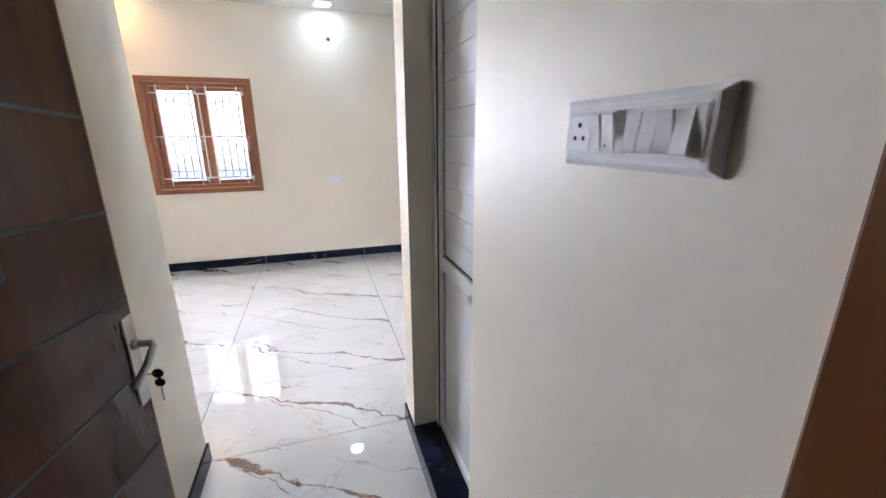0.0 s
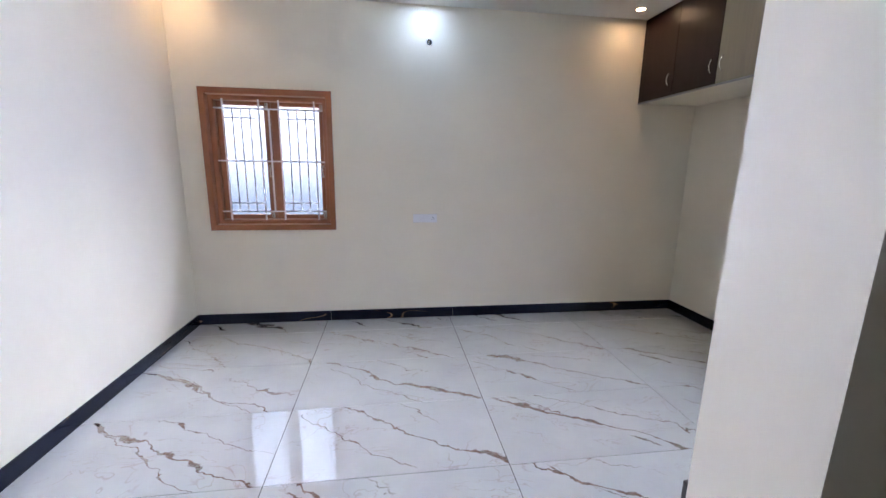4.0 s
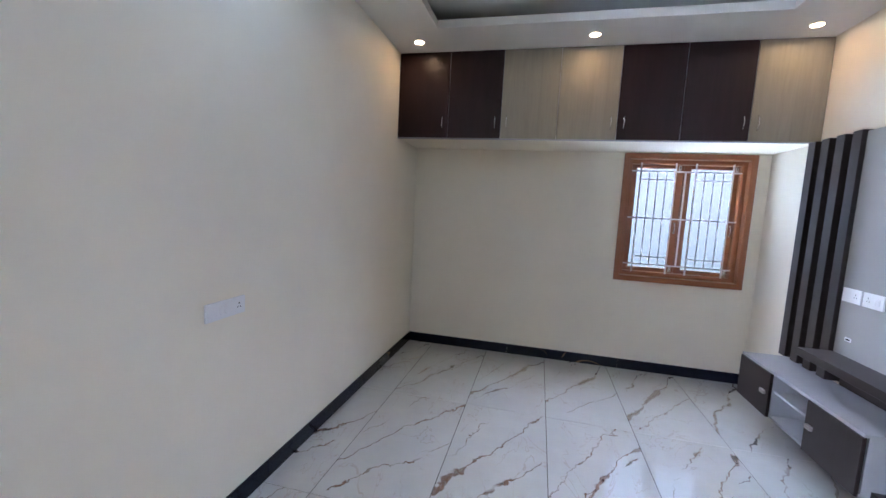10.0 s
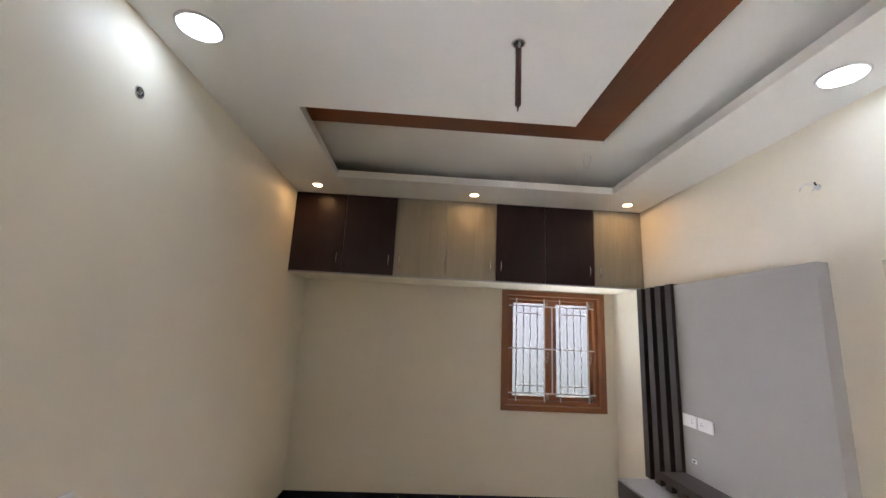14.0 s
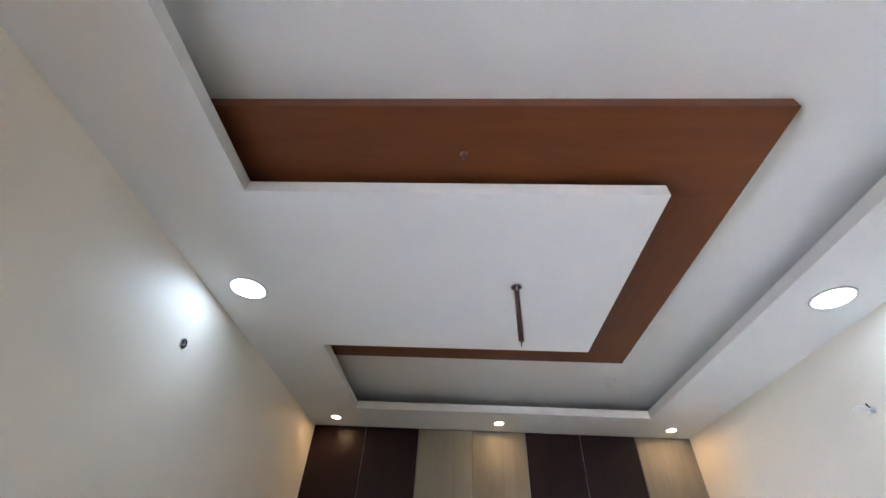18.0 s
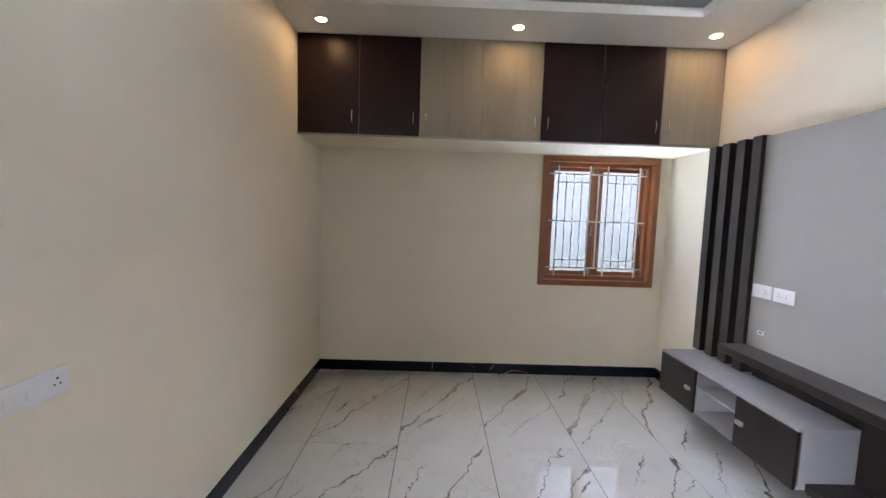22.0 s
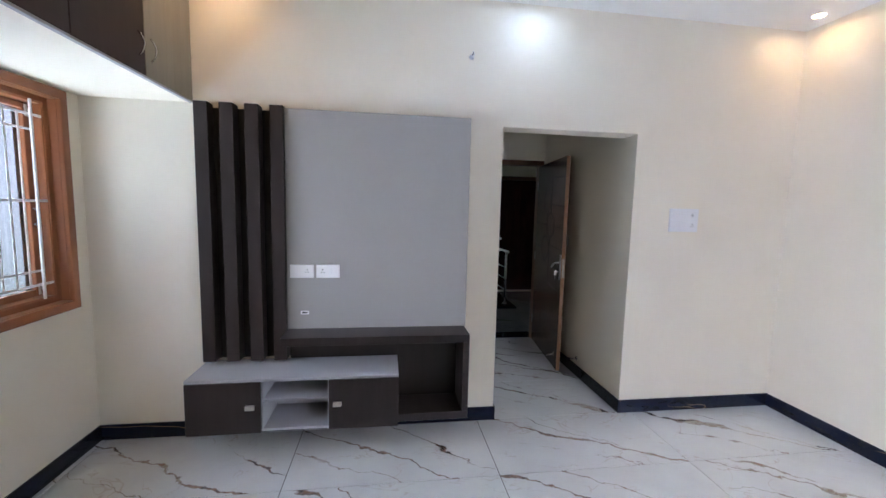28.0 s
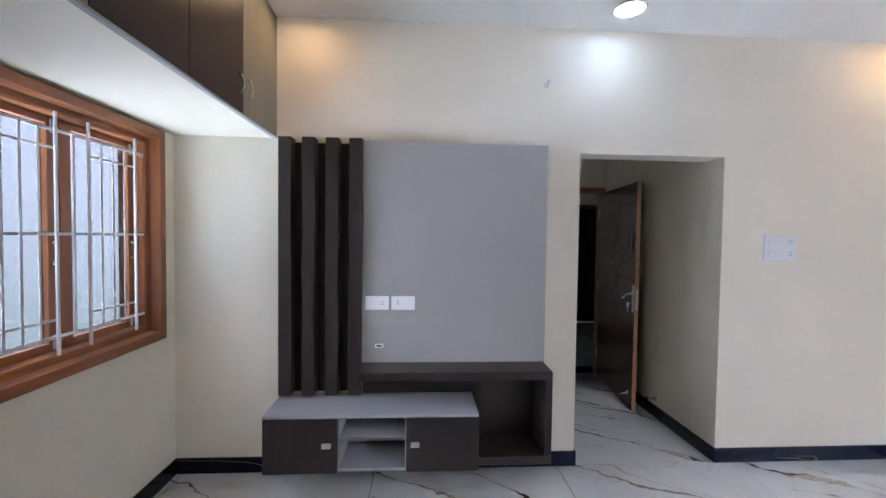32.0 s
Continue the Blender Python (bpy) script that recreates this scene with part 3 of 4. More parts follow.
structure("backdrop_east", box(XE + 0.55, XE + 0.57, WIN_B[0] - 0.75, WIN_B[1] + 3.0, 0.6, 2.5), M_SKYB, "bright sky and hazy green outside the east window", "sky")

# ---- storage loft ----


def curved_pull(parent, x, y, z, length, r=0.004, reach=0.026):
    """A bowed metal pull standing out to -x."""
    pts = []
    for i in range(9):
        s = i / 8
        pts.append((x - reach * math.sin(math.pi * s) ** 0.7 if 0 < s < 1 else x, y, z + (s - 0.5) * length))
    return part("handle", tube(pts, r, 8), M_CHROME, parent, "bowed steel pull handle", True)


slab = structure("loft_slab", box(LOFT_X + 0.02, XE, YS, YN, LOFT_Z - 0.002, LOFT_Z + 0.05), M_WALL, "cream painted underside slab of the storage loft", "loft slab")
structure("loft_edge_strip", box(LOFT_X - 0.001, LOFT_X + 0.02, YS, YN, LOFT_Z - 0.008, LOFT_Z + 0.002), M_LGREY, "thin pale edging strip under the loft doors", "edging")
DOOR_W = (YN - YS) / 7
for i, (m, right) in enumerate(((M_LOFTDARK, True), (M_LOFTDARK, True), (M_LOFTLIGHT, False), (M_LOFTLIGHT, True), (M_LOFTDARK, False), (M_LOFTDARK, True), (M_LOFTLIGHT, False))):
    y1 = YN - i * DOOR_W
    y0 = y1 - DOOR_W
    dark = m is M_LOFTDARK
    cab = thing("loft_cabinet", (LOFT_X, (y0 + y1) / 2, LOFT_Z + 0.05), ("dark wenge" if dark else "pale oak") + " laminate overhead loft cabinet with a steel pull", "loft cabinet", "loft cabinets along the east wall")
    hw = DOOR_W / 2
    part("body", box(0.021, XE - LOFT_X, -hw + 0.001, hw - 0.001, 0, CEIL - LOFT_Z - 0.05), M_LGREY, cab)
    door = part("door", box(0.0, 0.02, -hw + 0.002, hw - 0.002, -0.046, CEIL - LOFT_Z - 0.054, 0.0015), m, cab)
    part("edge_band", box(0.004, 0.0208, hw - 0.0018, hw - 0.0002, -0.046, CEIL - LOFT_Z - 0.054), M_LGREY, door)
    curved_pull(door, 0.0, (-1 if right else 1) * (hw - 0.05), 0.09, 0.11)

# ---- ceiling lamps ----


def downlight(name, x, y, r, material, label, group):
    lamp = thing(name, (x, y, CEIL), label, "ceiling lamp", group)
    down = Matrix.Rotation(math.pi, 4, "X")
    part("trim_ring", ring(r, r * 1.16, 0.008, 36, down), M_PLATE, lamp, "", True)
    part("diffuser", disc(r * 0.995, 0.004, 36, None, down), material, lamp, "lit diffuser")
    return lamp


for x, y in ((0.14, 4.745), (0.112, 1.885)):
    downlight("downlight", x, y, 0.083, M_LED, "round white recessed LED panel light, lit cool white", "cool downlights")
for x, y in ((2.03, 4.716), (2.035, 3.308), (2.042, 1.870), (-1.83, 4.72), (-1.83, 1.86)):
    downlight("spotlight", x, y, 0.036, M_SPOT, "small round recessed spotlight, lit warm", "warm spotlights")

# ---- fan hook and wire loops ----
fan = thing("fan_rod", (0.075, 3.384, CEIL - 0.003), "brown fan down-rod with a steel hook and no fan", "fan rod")
part("hook", tube([(0.017 * math.cos(a), 0, -0.014 + 0.017 * math.sin(a)) for a in [math.pi * k / 6 - 0.4 for k in range(11)]], 0.005, 8), M_STEEL, fan, "steel hook", True)
part("rim", ring(0.022, 0.030, 0.005, 24, Matrix.Rotation(math.pi, 4, "X")), M_CHROME, fan, "bright metal rim of the hook box", True)
part("hook_box", disc(0.0218, 0.003, 24, None, Matrix.Rotation(math.pi, 4, "X")), M_HOLE, fan, "dark opening round the hook")
part("tie", tube([(0.012, 0.006, -0.02), (0.004, 0.012, -0.045), (-0.004, 0.006, -0.05), (-0.010, 0.0, -0.022)], 0.0035, 8), M_PLATE, fan, "white plastic tie", True)
part("rod", tube([(0, 0, -0.02), (0.002, 0, -0.29)], 0.0125, 14), M_ROD, fan, "brown painted rod", True)
part("pin", tube([(0.016, 0, -0.268), (-0.016, 0, -0.268)], 0.004, 8), M_HOLE, fan, "", True)
part("wire_loop", tube([(0.004, 0, -0.28), (0.016, 0, -0.30), (0.006, 0, -0.315), (-0.008, 0, -0.305), (0, 0, -0.285)], 0.0018, 6), M_HOLE, fan, "", True)
knob = thing("ceiling_hook_cap", (-0.605, 3.65, 3.022), "small brown cap over a ceiling hook on the walnut board", "hook cap")
part("cap", disc(0.014, 0.02, 16, 0.01, Matrix.Rotation(math.pi, 4, "X")), M_ROD, knob, "", True)
part("ring", tube([(0.009 * math.cos(k * 0.7), 0, -0.024 - 0.009 * math.sin(k * 0.7)) for k in range(10)], 0.002, 6), M_ROD, knob, "", True)
wire = thing("ceiling_wire", (1.45, 2.50, UPPER), "loop of white electric wire hanging from the upper ceiling", "wire")
part("loop", tube([(0.0, 0.030, 0.0), (-0.002, 0.030, -0.045), (0.0, 0.024, -0.080), (0.002, 0.010, -0.098), (0.003, -0.008, -0.099), (0.003, -0.022, -0.084), (0.004, -0.028, -0.050), (0.004, -0.029, 0.0)], 0.0036, 8), M_PLATE, wire, "", True)
for y in (0.030, -0.029):
    part("hole", disc(0.006, 0.001, 12, None, Matrix.Translation((0.002, y, 0)) @ Matrix.Rotation(math.pi, 4, "X")), M_SEAM, wire)

outlet = thing("lamp_outlet", (0.178, YN, 2.603), "open round wall box with pale rim and coiled wires", "wall outlet")
out = Matrix.Rotation(radians(90), 4, "X")
part("box", disc(0.024, 0.003, 24, None, out), M_HOLE, outlet, "dark inside of the box")
part("rim", ring(0.0238, 0.0268, 0.005, 28, out), M_PLATE, outlet, "", True)
for r, ph, wx, wz in ((0.010, 0.3, -0.006, 0.006), (0.012, 1.8, 0.002, -0.006), (0.008, 3.6, -0.009, -0.004)):
    part("wire", tube([(wx + r * math.cos(ph + 0.5 * k), -0.005 - 0.0012 * k, wz + r * math.sin(ph + 0.5 * k)) for k in range(8)], 0.0018, 6), M_PLATE if r == 0.008 else M_BRASS, outlet, "", True)
stub = thing("wall_wire", (0.523, YS, 2.538), "bare white wires ending from a hole in the wall", "wire")
part("grommet", disc(0.016, 0.014, 18, 0.011, Matrix.Rotation(radians(-90), 4, "X")), M_SEAM, stub, "", True)
part("wire", tube([(0.0, 0.010, 0.004), (0.001, 0.035, 0.013), (0.002, 0.062, 0.014), (0.003, 0.085, 0.004), (0.004, 0.098, -0.012)], 0.0019, 6), M_PLATE, stub, "", True)
part("wire_end", tube([(0.004, 0.098, -0.012), (0.004, 0.103, -0.022), (0.004, 0.105, -0.032)], 0.0024, 6), M_SEAM, stub, "grey taped end", True)
part("wire", tube([(0.003, 0.010, -0.004), (0.010, 0.022, -0.010), (0.015, 0.028, -0.018), (0.008, 0.030, -0.024), (0.001, 0.024, -0.016)], 0.0019, 6), M_PLATE, stub, "", True)
part("wire_end", tube([(-0.003, 0.008, 0.006), (-0.005, 0.020, 0.016), (-0.006, 0.024, 0.026)], 0.0042, 6), M_HOLE, stub, "black taped end", True)

# ---- switch plates ----


def plate(name, w, h, fittings, label):
    """A switch plate in its own frame: x across, y out towards the viewer (negative), z up; the centre is the origin. fittings: (kind, x, z)."""
    p = thing(name, (0, 0, 0), label, "switch plate")
    part("cover", box(-w / 2, w / 2, -0.010, 0, -h / 2, h / 2, 0.004, None, 2), M_PLATE, p)
    flat = Matrix.Rotation(radians(90), 4, "X")
    for kind, x, z in fittings:
        if kind in ("switch", "rocker"):
            k = 1.0 if kind == "switch" else 1.32
            sw = box(-0.0085 * k, 0.0085 * k, -0.0032, 0.002, -0.018 * k, 0.018 * k, 0.0012)
            bmesh.ops.rotate(sw, verts=sw.verts[:], cent=(0, 0, 0), matrix=Matrix.Rotation(radians((5 if kind == "switch" else 8) * (1 if int(x * 1000) % 2 else -1)), 3, "X"))
            bmesh.ops.translate(sw, verts=sw.verts[:], vec=(x, -0.0102, z))
            part("switch", sw, M_PLATE, p)
        elif kind == "socket":
            soc = part("socket", box(x - 0.0225, x + 0.0225, -0.0108, -0.0095, z - 0.0225, z + 0.0225, 0.0005), M_PLATE, p)
            for dx, dz, r in ((0, 0.0105, 0.0038), (-0.009, -0.007, 0.0032), (0.009, -0.007, 0.0032)):
                part("socket_hole", disc(r, 0.0006, 10, None, Matrix.Translation((x + dx, -0.0107, z + dz)) @ flat), M_HOLE, soc)
        elif kind == "knob":
            part("regulator", disc(0.013, 0.009, 20, 0.011, Matrix.Translation((x, -0.0098, z)) @ flat), M_PLATE, p, "", True)
            part("pointer", box(x - 0.0012, x + 0.0012, -0.0194, -0.0185, z, z + 0.009), M_SEAM, p)
        else:
            part("blank", box(x - 0.011, x + 0.011, -0.0105, -0.0095, z - 0.0225, z + 0.0225, 0.0004), M_PLATE, p)
    return p


def row(kinds, xs, z=0.0):
    return [(k, x, z) for k, x in zip(kinds, xs)]


S3 = ("switch", "switch", "switch")
plate("switch_plate", 0.232, 0.082, row(S3 + ("blank", "socket"), (-0.060, -0.032, -0.004, 0.026, 0.076)), "white plate with three switches and a socket on the north wall").matrix_basis = pose(0.148, YN, 1.017)
plate("switch_plate", 0.235, 0.172, row(S3 + ("blank", "knob"), (-0.082, -0.058, -0.026, 0.03, 0.070), 0.041) + row(S3 + ("blank", "socket"), (-0.082, -0.055, -0.028, 0.022, 0.070), -0.041),
      "large white plate with two rows of switches and a socket").matrix_basis = pose(-1.126, YS, 1.489, 0, 0, 180)
plate("switch_plate", 0.148, 0.087, row(("blank", "blank", "socket"), (-0.045, -0.018, 0.033)), "white plate with one socket on the grey panel").matrix_basis = pose(1.607, 1.705, 1.114, 0, 0, 180)
plate("switch_plate", 0.148, 0.087, row(("socket", "switch", "switch"), (-0.033, 0.016, 0.043)), "white plate with a socket and two switches on the grey panel").matrix_basis = pose(1.444, 1.705, 1.114, 0, 0, 180)
board = plate("switch_plate", 0.222, 0.062, row(("socket",) + ("rocker",) * 6, (-0.087, -0.053, -0.027, 0.014, 0.038, 0.061, 0.084)), "white plate of six switches and a socket beside the door")
board.matrix_basis = pose(PE, 0.178, 1.541, 0, 0, -90)
bm = bmesh.new()
rims = [[bm.verts.new((sx * hx, y, sz * hz)) for sx, sz in ((-1, -1), (1, -1), (1, 1), (-1, 1))] for hx, hz, y in ((0.129, 0.044, 0.0), (0.129, 0.044, -0.0022), (0.1175, 0.0375, -0.0078), (0.1155, 0.0360, -0.0086))]
for p, q in zip(rims, rims[1:]):
    for i in range(4):
        bm.faces.new((p[i], p[(i + 1) % 4], q[(i + 1) % 4], q[i]))
bm.faces.new(rims[0])
bm.faces.new(rims[-1])
bmesh.ops.recalc_face_normals(bm, faces=bm.faces[:])
bmesh.ops.bevel(bm, geom=bm.edges[:], offset=0.0008, segments=2, affect="EDGES")
part("surround", bm, M_PLATE, board, "rounded white surface-mounted surround")
for x0, x1 in ((-0.1095, -0.0115), (-0.0010, 0.0985)):
    for z in (-0.0262, 0.0262):
        part("module_seam", box(x0, x1, -0.0103, -0.0099, z - 0.0003, z + 0.0003), M_SEAM, board)
part("module_gap", box(-0.0014, -0.0004, -0.0103, -0.0099, -0.0262, 0.0262), M_SEAM, board)
part("indicator", disc(0.0016, 0.0004, 10, None, Matrix.Translation((-0.027, -0.0146, -0.016)) @ Matrix.Rotation(radians(90), 4, "X")), M_ROD, board)
usb = thing("cable_outlet", (1.593, 1.705, 0.841), "small white cable outlet in the grey panel", "cable outlet", "", 180)
part("bezel", box(-0.026, 0.026, -0.003, 0, -0.012, 0.012, 0.001), M_PLATE, usb)
part("port", box(-0.017, 0.017, -0.0036, -0.0029, -0.005, 0.005), M_HOLE, usb)

# ---- television wall ----
tv = thing("media_wall", (1.37, YS, 0.73), "matt grey television back panel with dark wenge fluted strips", "media wall")
ox, oy, oz = 1.37, YS, 0.73
part("panel", box(0.527 - ox, 1.701 - ox, 0, 0.075, 0.0, 2.127 - oz, 0.002), M_GREY, tv, "matt grey laminate panel")
part("backing", box(1.702 - ox, 2.205 - ox, 0, 0.012, 0.53 - oz, 2.120 - oz), M_GROOVE, tv, "black backing board")
for x0, x1 in ((2.134, 2.211), (1.991, 2.069), (1.847, 1.926), (1.703, 1.782)):
    part("strip", box(x0 - ox, x1 - ox, 0.012, 0.10, 0.535 - oz, 2.137 - oz, 0.0015), M_DARK, tv)

ledge = thing("tv_ledge", (1.1, YS, 0.172), "dark wenge floating ledge frame below the grey panel", "tv ledge")
ox, oz = 1.1, 0.172
part("top", box(0.536 - ox, 1.700 - ox, 0.0, 0.275, 0.684 - oz, 0.734 - oz, 0.0015), M_DARK, ledge)
part("side", box(0.536 - ox, 0.576 - ox, 0.0, 0.274, 0.222 - oz, 0.684 - oz, 0.001), M_DARK, ledge)
part("bottom", box(0.536 - ox, 0.99 - ox, 0.0, 0.275, 0.172 - oz, 0.222 - oz, 0.0015), M_DARK, ledge)
part("back", box(0.576 - ox, 1.70 - ox, 0.001, 0.014, 0.222 - oz, 0.684 - oz), M_DARK, ledge)

unit = thing("tv_cabinet", (1.6, YS, 0.185), "floating cabinet with dark doors, open shelves and pale grey top", "tv cabinet")
ox, oz = 1.6, 0.185
part("top", box(0.99 - ox, 2.216 - ox, 0.014, 0.338, 0.497 - oz, 0.515 - oz, 0.001), M_LGREY, unit, "pale grey laminate top")
part("side", box(0.992 - ox, 1.008 - ox, 0.014, 0.315, 0.20 - oz, 0.497 - oz), M_LGREY, unit)
part("side", box(2.196 - ox, 2.212 - ox, 0.014, 0.315, 0.20 - oz, 0.497 - oz), M_LGREY, unit)
part("divider", box(1.400 - ox, 1.416 - ox, 0.014, 0.325, 0.20 - oz, 0.497 - oz), M_LGREY, unit)
part("divider", box(1.790 - ox, 1.806 - ox, 0.014, 0.325, 0.20 - oz, 0.497 - oz), M_LGREY, unit)
part("bottom", box(0.992 - ox, 2.212 - ox, 0.014, 0.325, 0.184 - oz, 0.20 - oz, 0.001), M_LGREY, unit)
part("shelf", box(1.416 - ox, 1.790 - ox, 0.014, 0.318, 0.366 - oz, 0.380 - oz, 0.001), M_LGREY, unit)
part("back", box(1.416 - ox, 1.790 - ox, 0.015, 0.025, 0.20 - oz, 0.497 - oz), M_LGREY, unit)
for x0, x1, hx in ((1.798, 2.214, 1.857), (0.990, 1.408, 1.357)):
    door = part("door", box(x0 - ox, x1 - ox, 0.3255, 0.344, 0.183 - oz, 0.495 - oz, 0.0012), M_DARK, unit)
    part("handle", box(hx - 0.025 - ox, hx + 0.025 - ox, 0.344, 0.362, 0.333 - oz, 0.359 - oz, 0.003, None, 2), M_STEEL, door, "small brushed steel tab handle")

# ---- entrance door ----
frame_ = tagged(new("door_frame_1"), "dark teak entrance door frame", "door frame", "", "structure")
part("jamb", box(PW, PW + 0.055, YD - 0.125, YD - 0.022, 0, 2.10, 0.003), M_DOORFRAME, frame_)
part("jamb", box(PE - 0.055, PE, YD - 0.125, YD - 0.022, 0, 2.10, 0.003), M_DOORFRAME, frame_)
part("head", box(PW + 0.055, PE - 0.055, YD - 0.125, YD - 0.022, 2.045, 2.10, 0.003), M_DOORFRAME, frame_)
HINGE, SWING, LEAF = (-0.655, -0.1), 83.5, 0.953
door = tagged(new("door_1"), "open walnut veneer entrance door with black hexagon grooves", "door", "", "structure")
door.matrix_basis = pose(HINGE[0], HINGE[1], 0.012, 0, 0, SWING)
# leaf: x from the hinge, y across (0 is the outer face, which looks towards -y), z up
part("leaf", box(0, LEAF, 0.0015, 0.034, 0, 2.024, 0.001), M_DOOR, door)
part("edge", box(LEAF, LEAF + 0.004, 0.0015, 0.034, 0, 2.024), M_DOOREDGE, door, "teak lipping")
part("edge", box(0, LEAF + 0.004, 0.0015, 0.034, 2.024, 2.028), M_DOOREDGE, door)


def groove(x0, z0, x1, z1, w=0.0075):
    """A black inlaid line on the outer face of the leaf."""
    d = Vector((x1 - x0, 0, z1 - z0))
    n = Vector((-d.z, 0, d.x)).normalized() * w / 2
    e = d.normalized() * w * 0.35
    a, b = Vector((x0, 0, z0)) - e, Vector((x1, 0, z1)) + e
    bm = bmesh.new()
    lo = [bm.verts.new(v + Vector((0, 0.003, 0))) for v in (a + n, a - n, b - n, b + n)]
    hi = [bm.verts.new(v + Vector((0, 0.0005, 0))) for v in (a + n, a - n, b - n, b + n)]
    bm.faces.new(lo)
    bm.faces.new(hi[::-1])
    for i in range(4):
        bm.faces.new((lo[i], lo[(i + 1) % 4], hi[(i + 1) % 4], hi[i]))
    bmesh.ops.recalc_face_normals(bm, faces=bm.faces[:])
    part("groove", bm, M_GROOVE, door)


def hexagon(cx, cz, half, tall, sides=range(6)):
    v = [(cx, cz + tall), (cx + half, cz + tall / 2), (cx + half, cz - tall / 2), (cx, cz - tall), (cx - half, cz - tall / 2), (cx - half, cz + tall / 2)]
    for i in sides:
        groove(*v[i], *v[(i + 1) % 6])


hexagon(0.542, 1.376, 0.120, 0.136)
hexagon(0.410, 1.620, 0.115, 0.136)
hexagon(0.390, 1.130, 0.115, 0.136)
groove(0.548, 1.512, 0.553, 1.86)
groove(0.553, 1.592, LEAF, 1.567)
groove(0.662, 1.376, LEAF, 1.362)
groove(0.537, 1.178, LEAF, 1.153)
groove(0.540, 1.240, 0.532, 0.78)
groove(0.535, 0.975, LEAF, 0.955)
groove(0.535, 0.78, LEAF, 0.74)
groove(0.553, 1.86, LEAF, 1.84)
groove(0.0, 1.39, 0.422, 1.376)
groove(0.0, 1.62, 0.295, 1.62)
groove(0.0, 1.13, 0.275, 1.13)
lock = part("lock_plate", box(LEAF - 0.046, LEAF - 0.006, -0.005, 0.0015, 0.875, 1.115, 0.002), M_STEEL, door, "brushed steel lock plate")
part("lever", tube([(LEAF - 0.026, 0.0, 1.04), (LEAF - 0.026, -0.045, 1.04), (LEAF - 0.035, -0.052, 1.036), (LEAF - 0.08, -0.055, 1.012), (LEAF - 0.135, -0.05, 0.985)], 0.0085, 10), M_STEEL, lock, "steel lever handle", True)
part("rosette", disc(0.014, 0.012, 18, 0.011, Matrix.Translation((LEAF - 0.026, -0.004, 1.04)) @ Matrix.Rotation(radians(90), 4, "X")), M_STEEL, lock, "", True)
key = part("key", tube([(LEAF - 0.026, 0.0, 0.955), (LEAF - 0.026, -0.03, 0.955)], 0.003, 8), M_CHROME, lock, "key in the lock with a second one hanging", True)
part("key_bow", disc(0.013, 0.003, 18, None, Matrix.Translation((LEAF - 0.026, -0.043, 0.955)) @ Matrix.Rotation(radians(90), 4, "Y") @ Matrix.Translation((0, 0, -0.0015))), M_CHROME, lock)
part("hanging_key", box(LEAF - 0.029, LEAF - 0.024, -0.046, -0.043, 0.875, 0.92, 0.0008), M_CHROME, lock)
part("hanging_key_bow", disc(0.012, 0.003, 18, None, Matrix.Translation((LEAF - 0.0275, -0.0445, 0.93)) @ Matrix.Rotation(radians(90), 4, "Y") @ Matrix.Translation((0, 0, -0.0015))), M_CHROME, lock)
part("latch_face", box(LEAF + 0.004, LEAF + 0.006, 0.008, 0.028, 0.90, 1.08, 0.0005), M_STEEL, door, "steel latch face plate")
part("inner_handle", tube([(LEAF - 0.03, 0.034, 1.29), (LEAF - 0.03, 0.06, 1.285), (LEAF - 0.03, 0.062, 1.2), (LEAF - 0.03, 0.034, 1.195)], 0.006, 8), M_STEEL, door, "steel bolt handle", True)
stop = part("holder_foot", tube([(LEAF - 0.09, 0.0, 0.13), (LEAF - 0.09, -0.02, 0.125), (LEAF - 0.16, -0.05, 0.09)], 0.006, 8), M_CHROME, door, "chrome flip-down door holder", True)
part("holder_plate", box(LEAF - 0.11, LEAF - 0.07, -0.004, 0.0015, 0.11, 0.15, 0.001), M_CHROME, door)
for z in (0.25, 1.0, 1.8):
    part("hinge", tube([(-0.004, 0.002, z - 0.05), (-0.004, 0.002, z + 0.05)], 0.006, 8), M_STEEL, door, "", True)
bumper = thing("door_stop", (PW, 0.93, 0.16), "chrome door stop on the passage wall", "door stop", "", 90)
part("rod", disc(0.009, 0.07, 12, 0.008, Matrix.Rotation(radians(90), 4, "X")), M_CHROME, bumper, "", True)
part("rose", disc(0.017, 0.006, 16, 0.015, Matrix.Rotation(radians(90), 4, "X")), M_CHROME, bumper, "", True)
part("tip", disc(0.011, 0.012, 12, 0.01, Matrix.Translation((0, -0.07, 0)) @ Matrix.Rotation(radians(90), 4, "X")), M_GASKET, bumper, "", True)

# ---- bathroom door ----
sill = structure("threshold", box(PE - 0.012, PE + 0.2, BATH[0], BATH[1], 0, 0.1, 0.002), M_BLACK, "raised black granite bathroom threshold", "threshold")
FX = PE + 0.115               # face of the plastic frame
pf = tagged(new("door_frame_2"), "white plastic bathroom door frame", "door frame", "", "structure")
part("jamb", box(FX, FX + 0.055, BATH[1] - 0.04, BATH[1], 0.1, 2.14, 0.003), M_PVC, pf)
part("jamb", box(FX, FX + 0.055, BATH[0], BATH[0] + 0.04, 0.1, 2.14, 0.003), M_PVC, pf)
part("head", box(FX, FX + 0.055, BATH[0] + 0.04, BATH[1] - 0.04, 2.10, 2.14, 0.003), M_PVC, pf)
pd = tagged(new("door_2"), "closed white plastic bathroom door with ribbed upper panel", "door", "", "structure")
y0, y1 = BATH[0] + 0.043, BATH[1] - 0.045
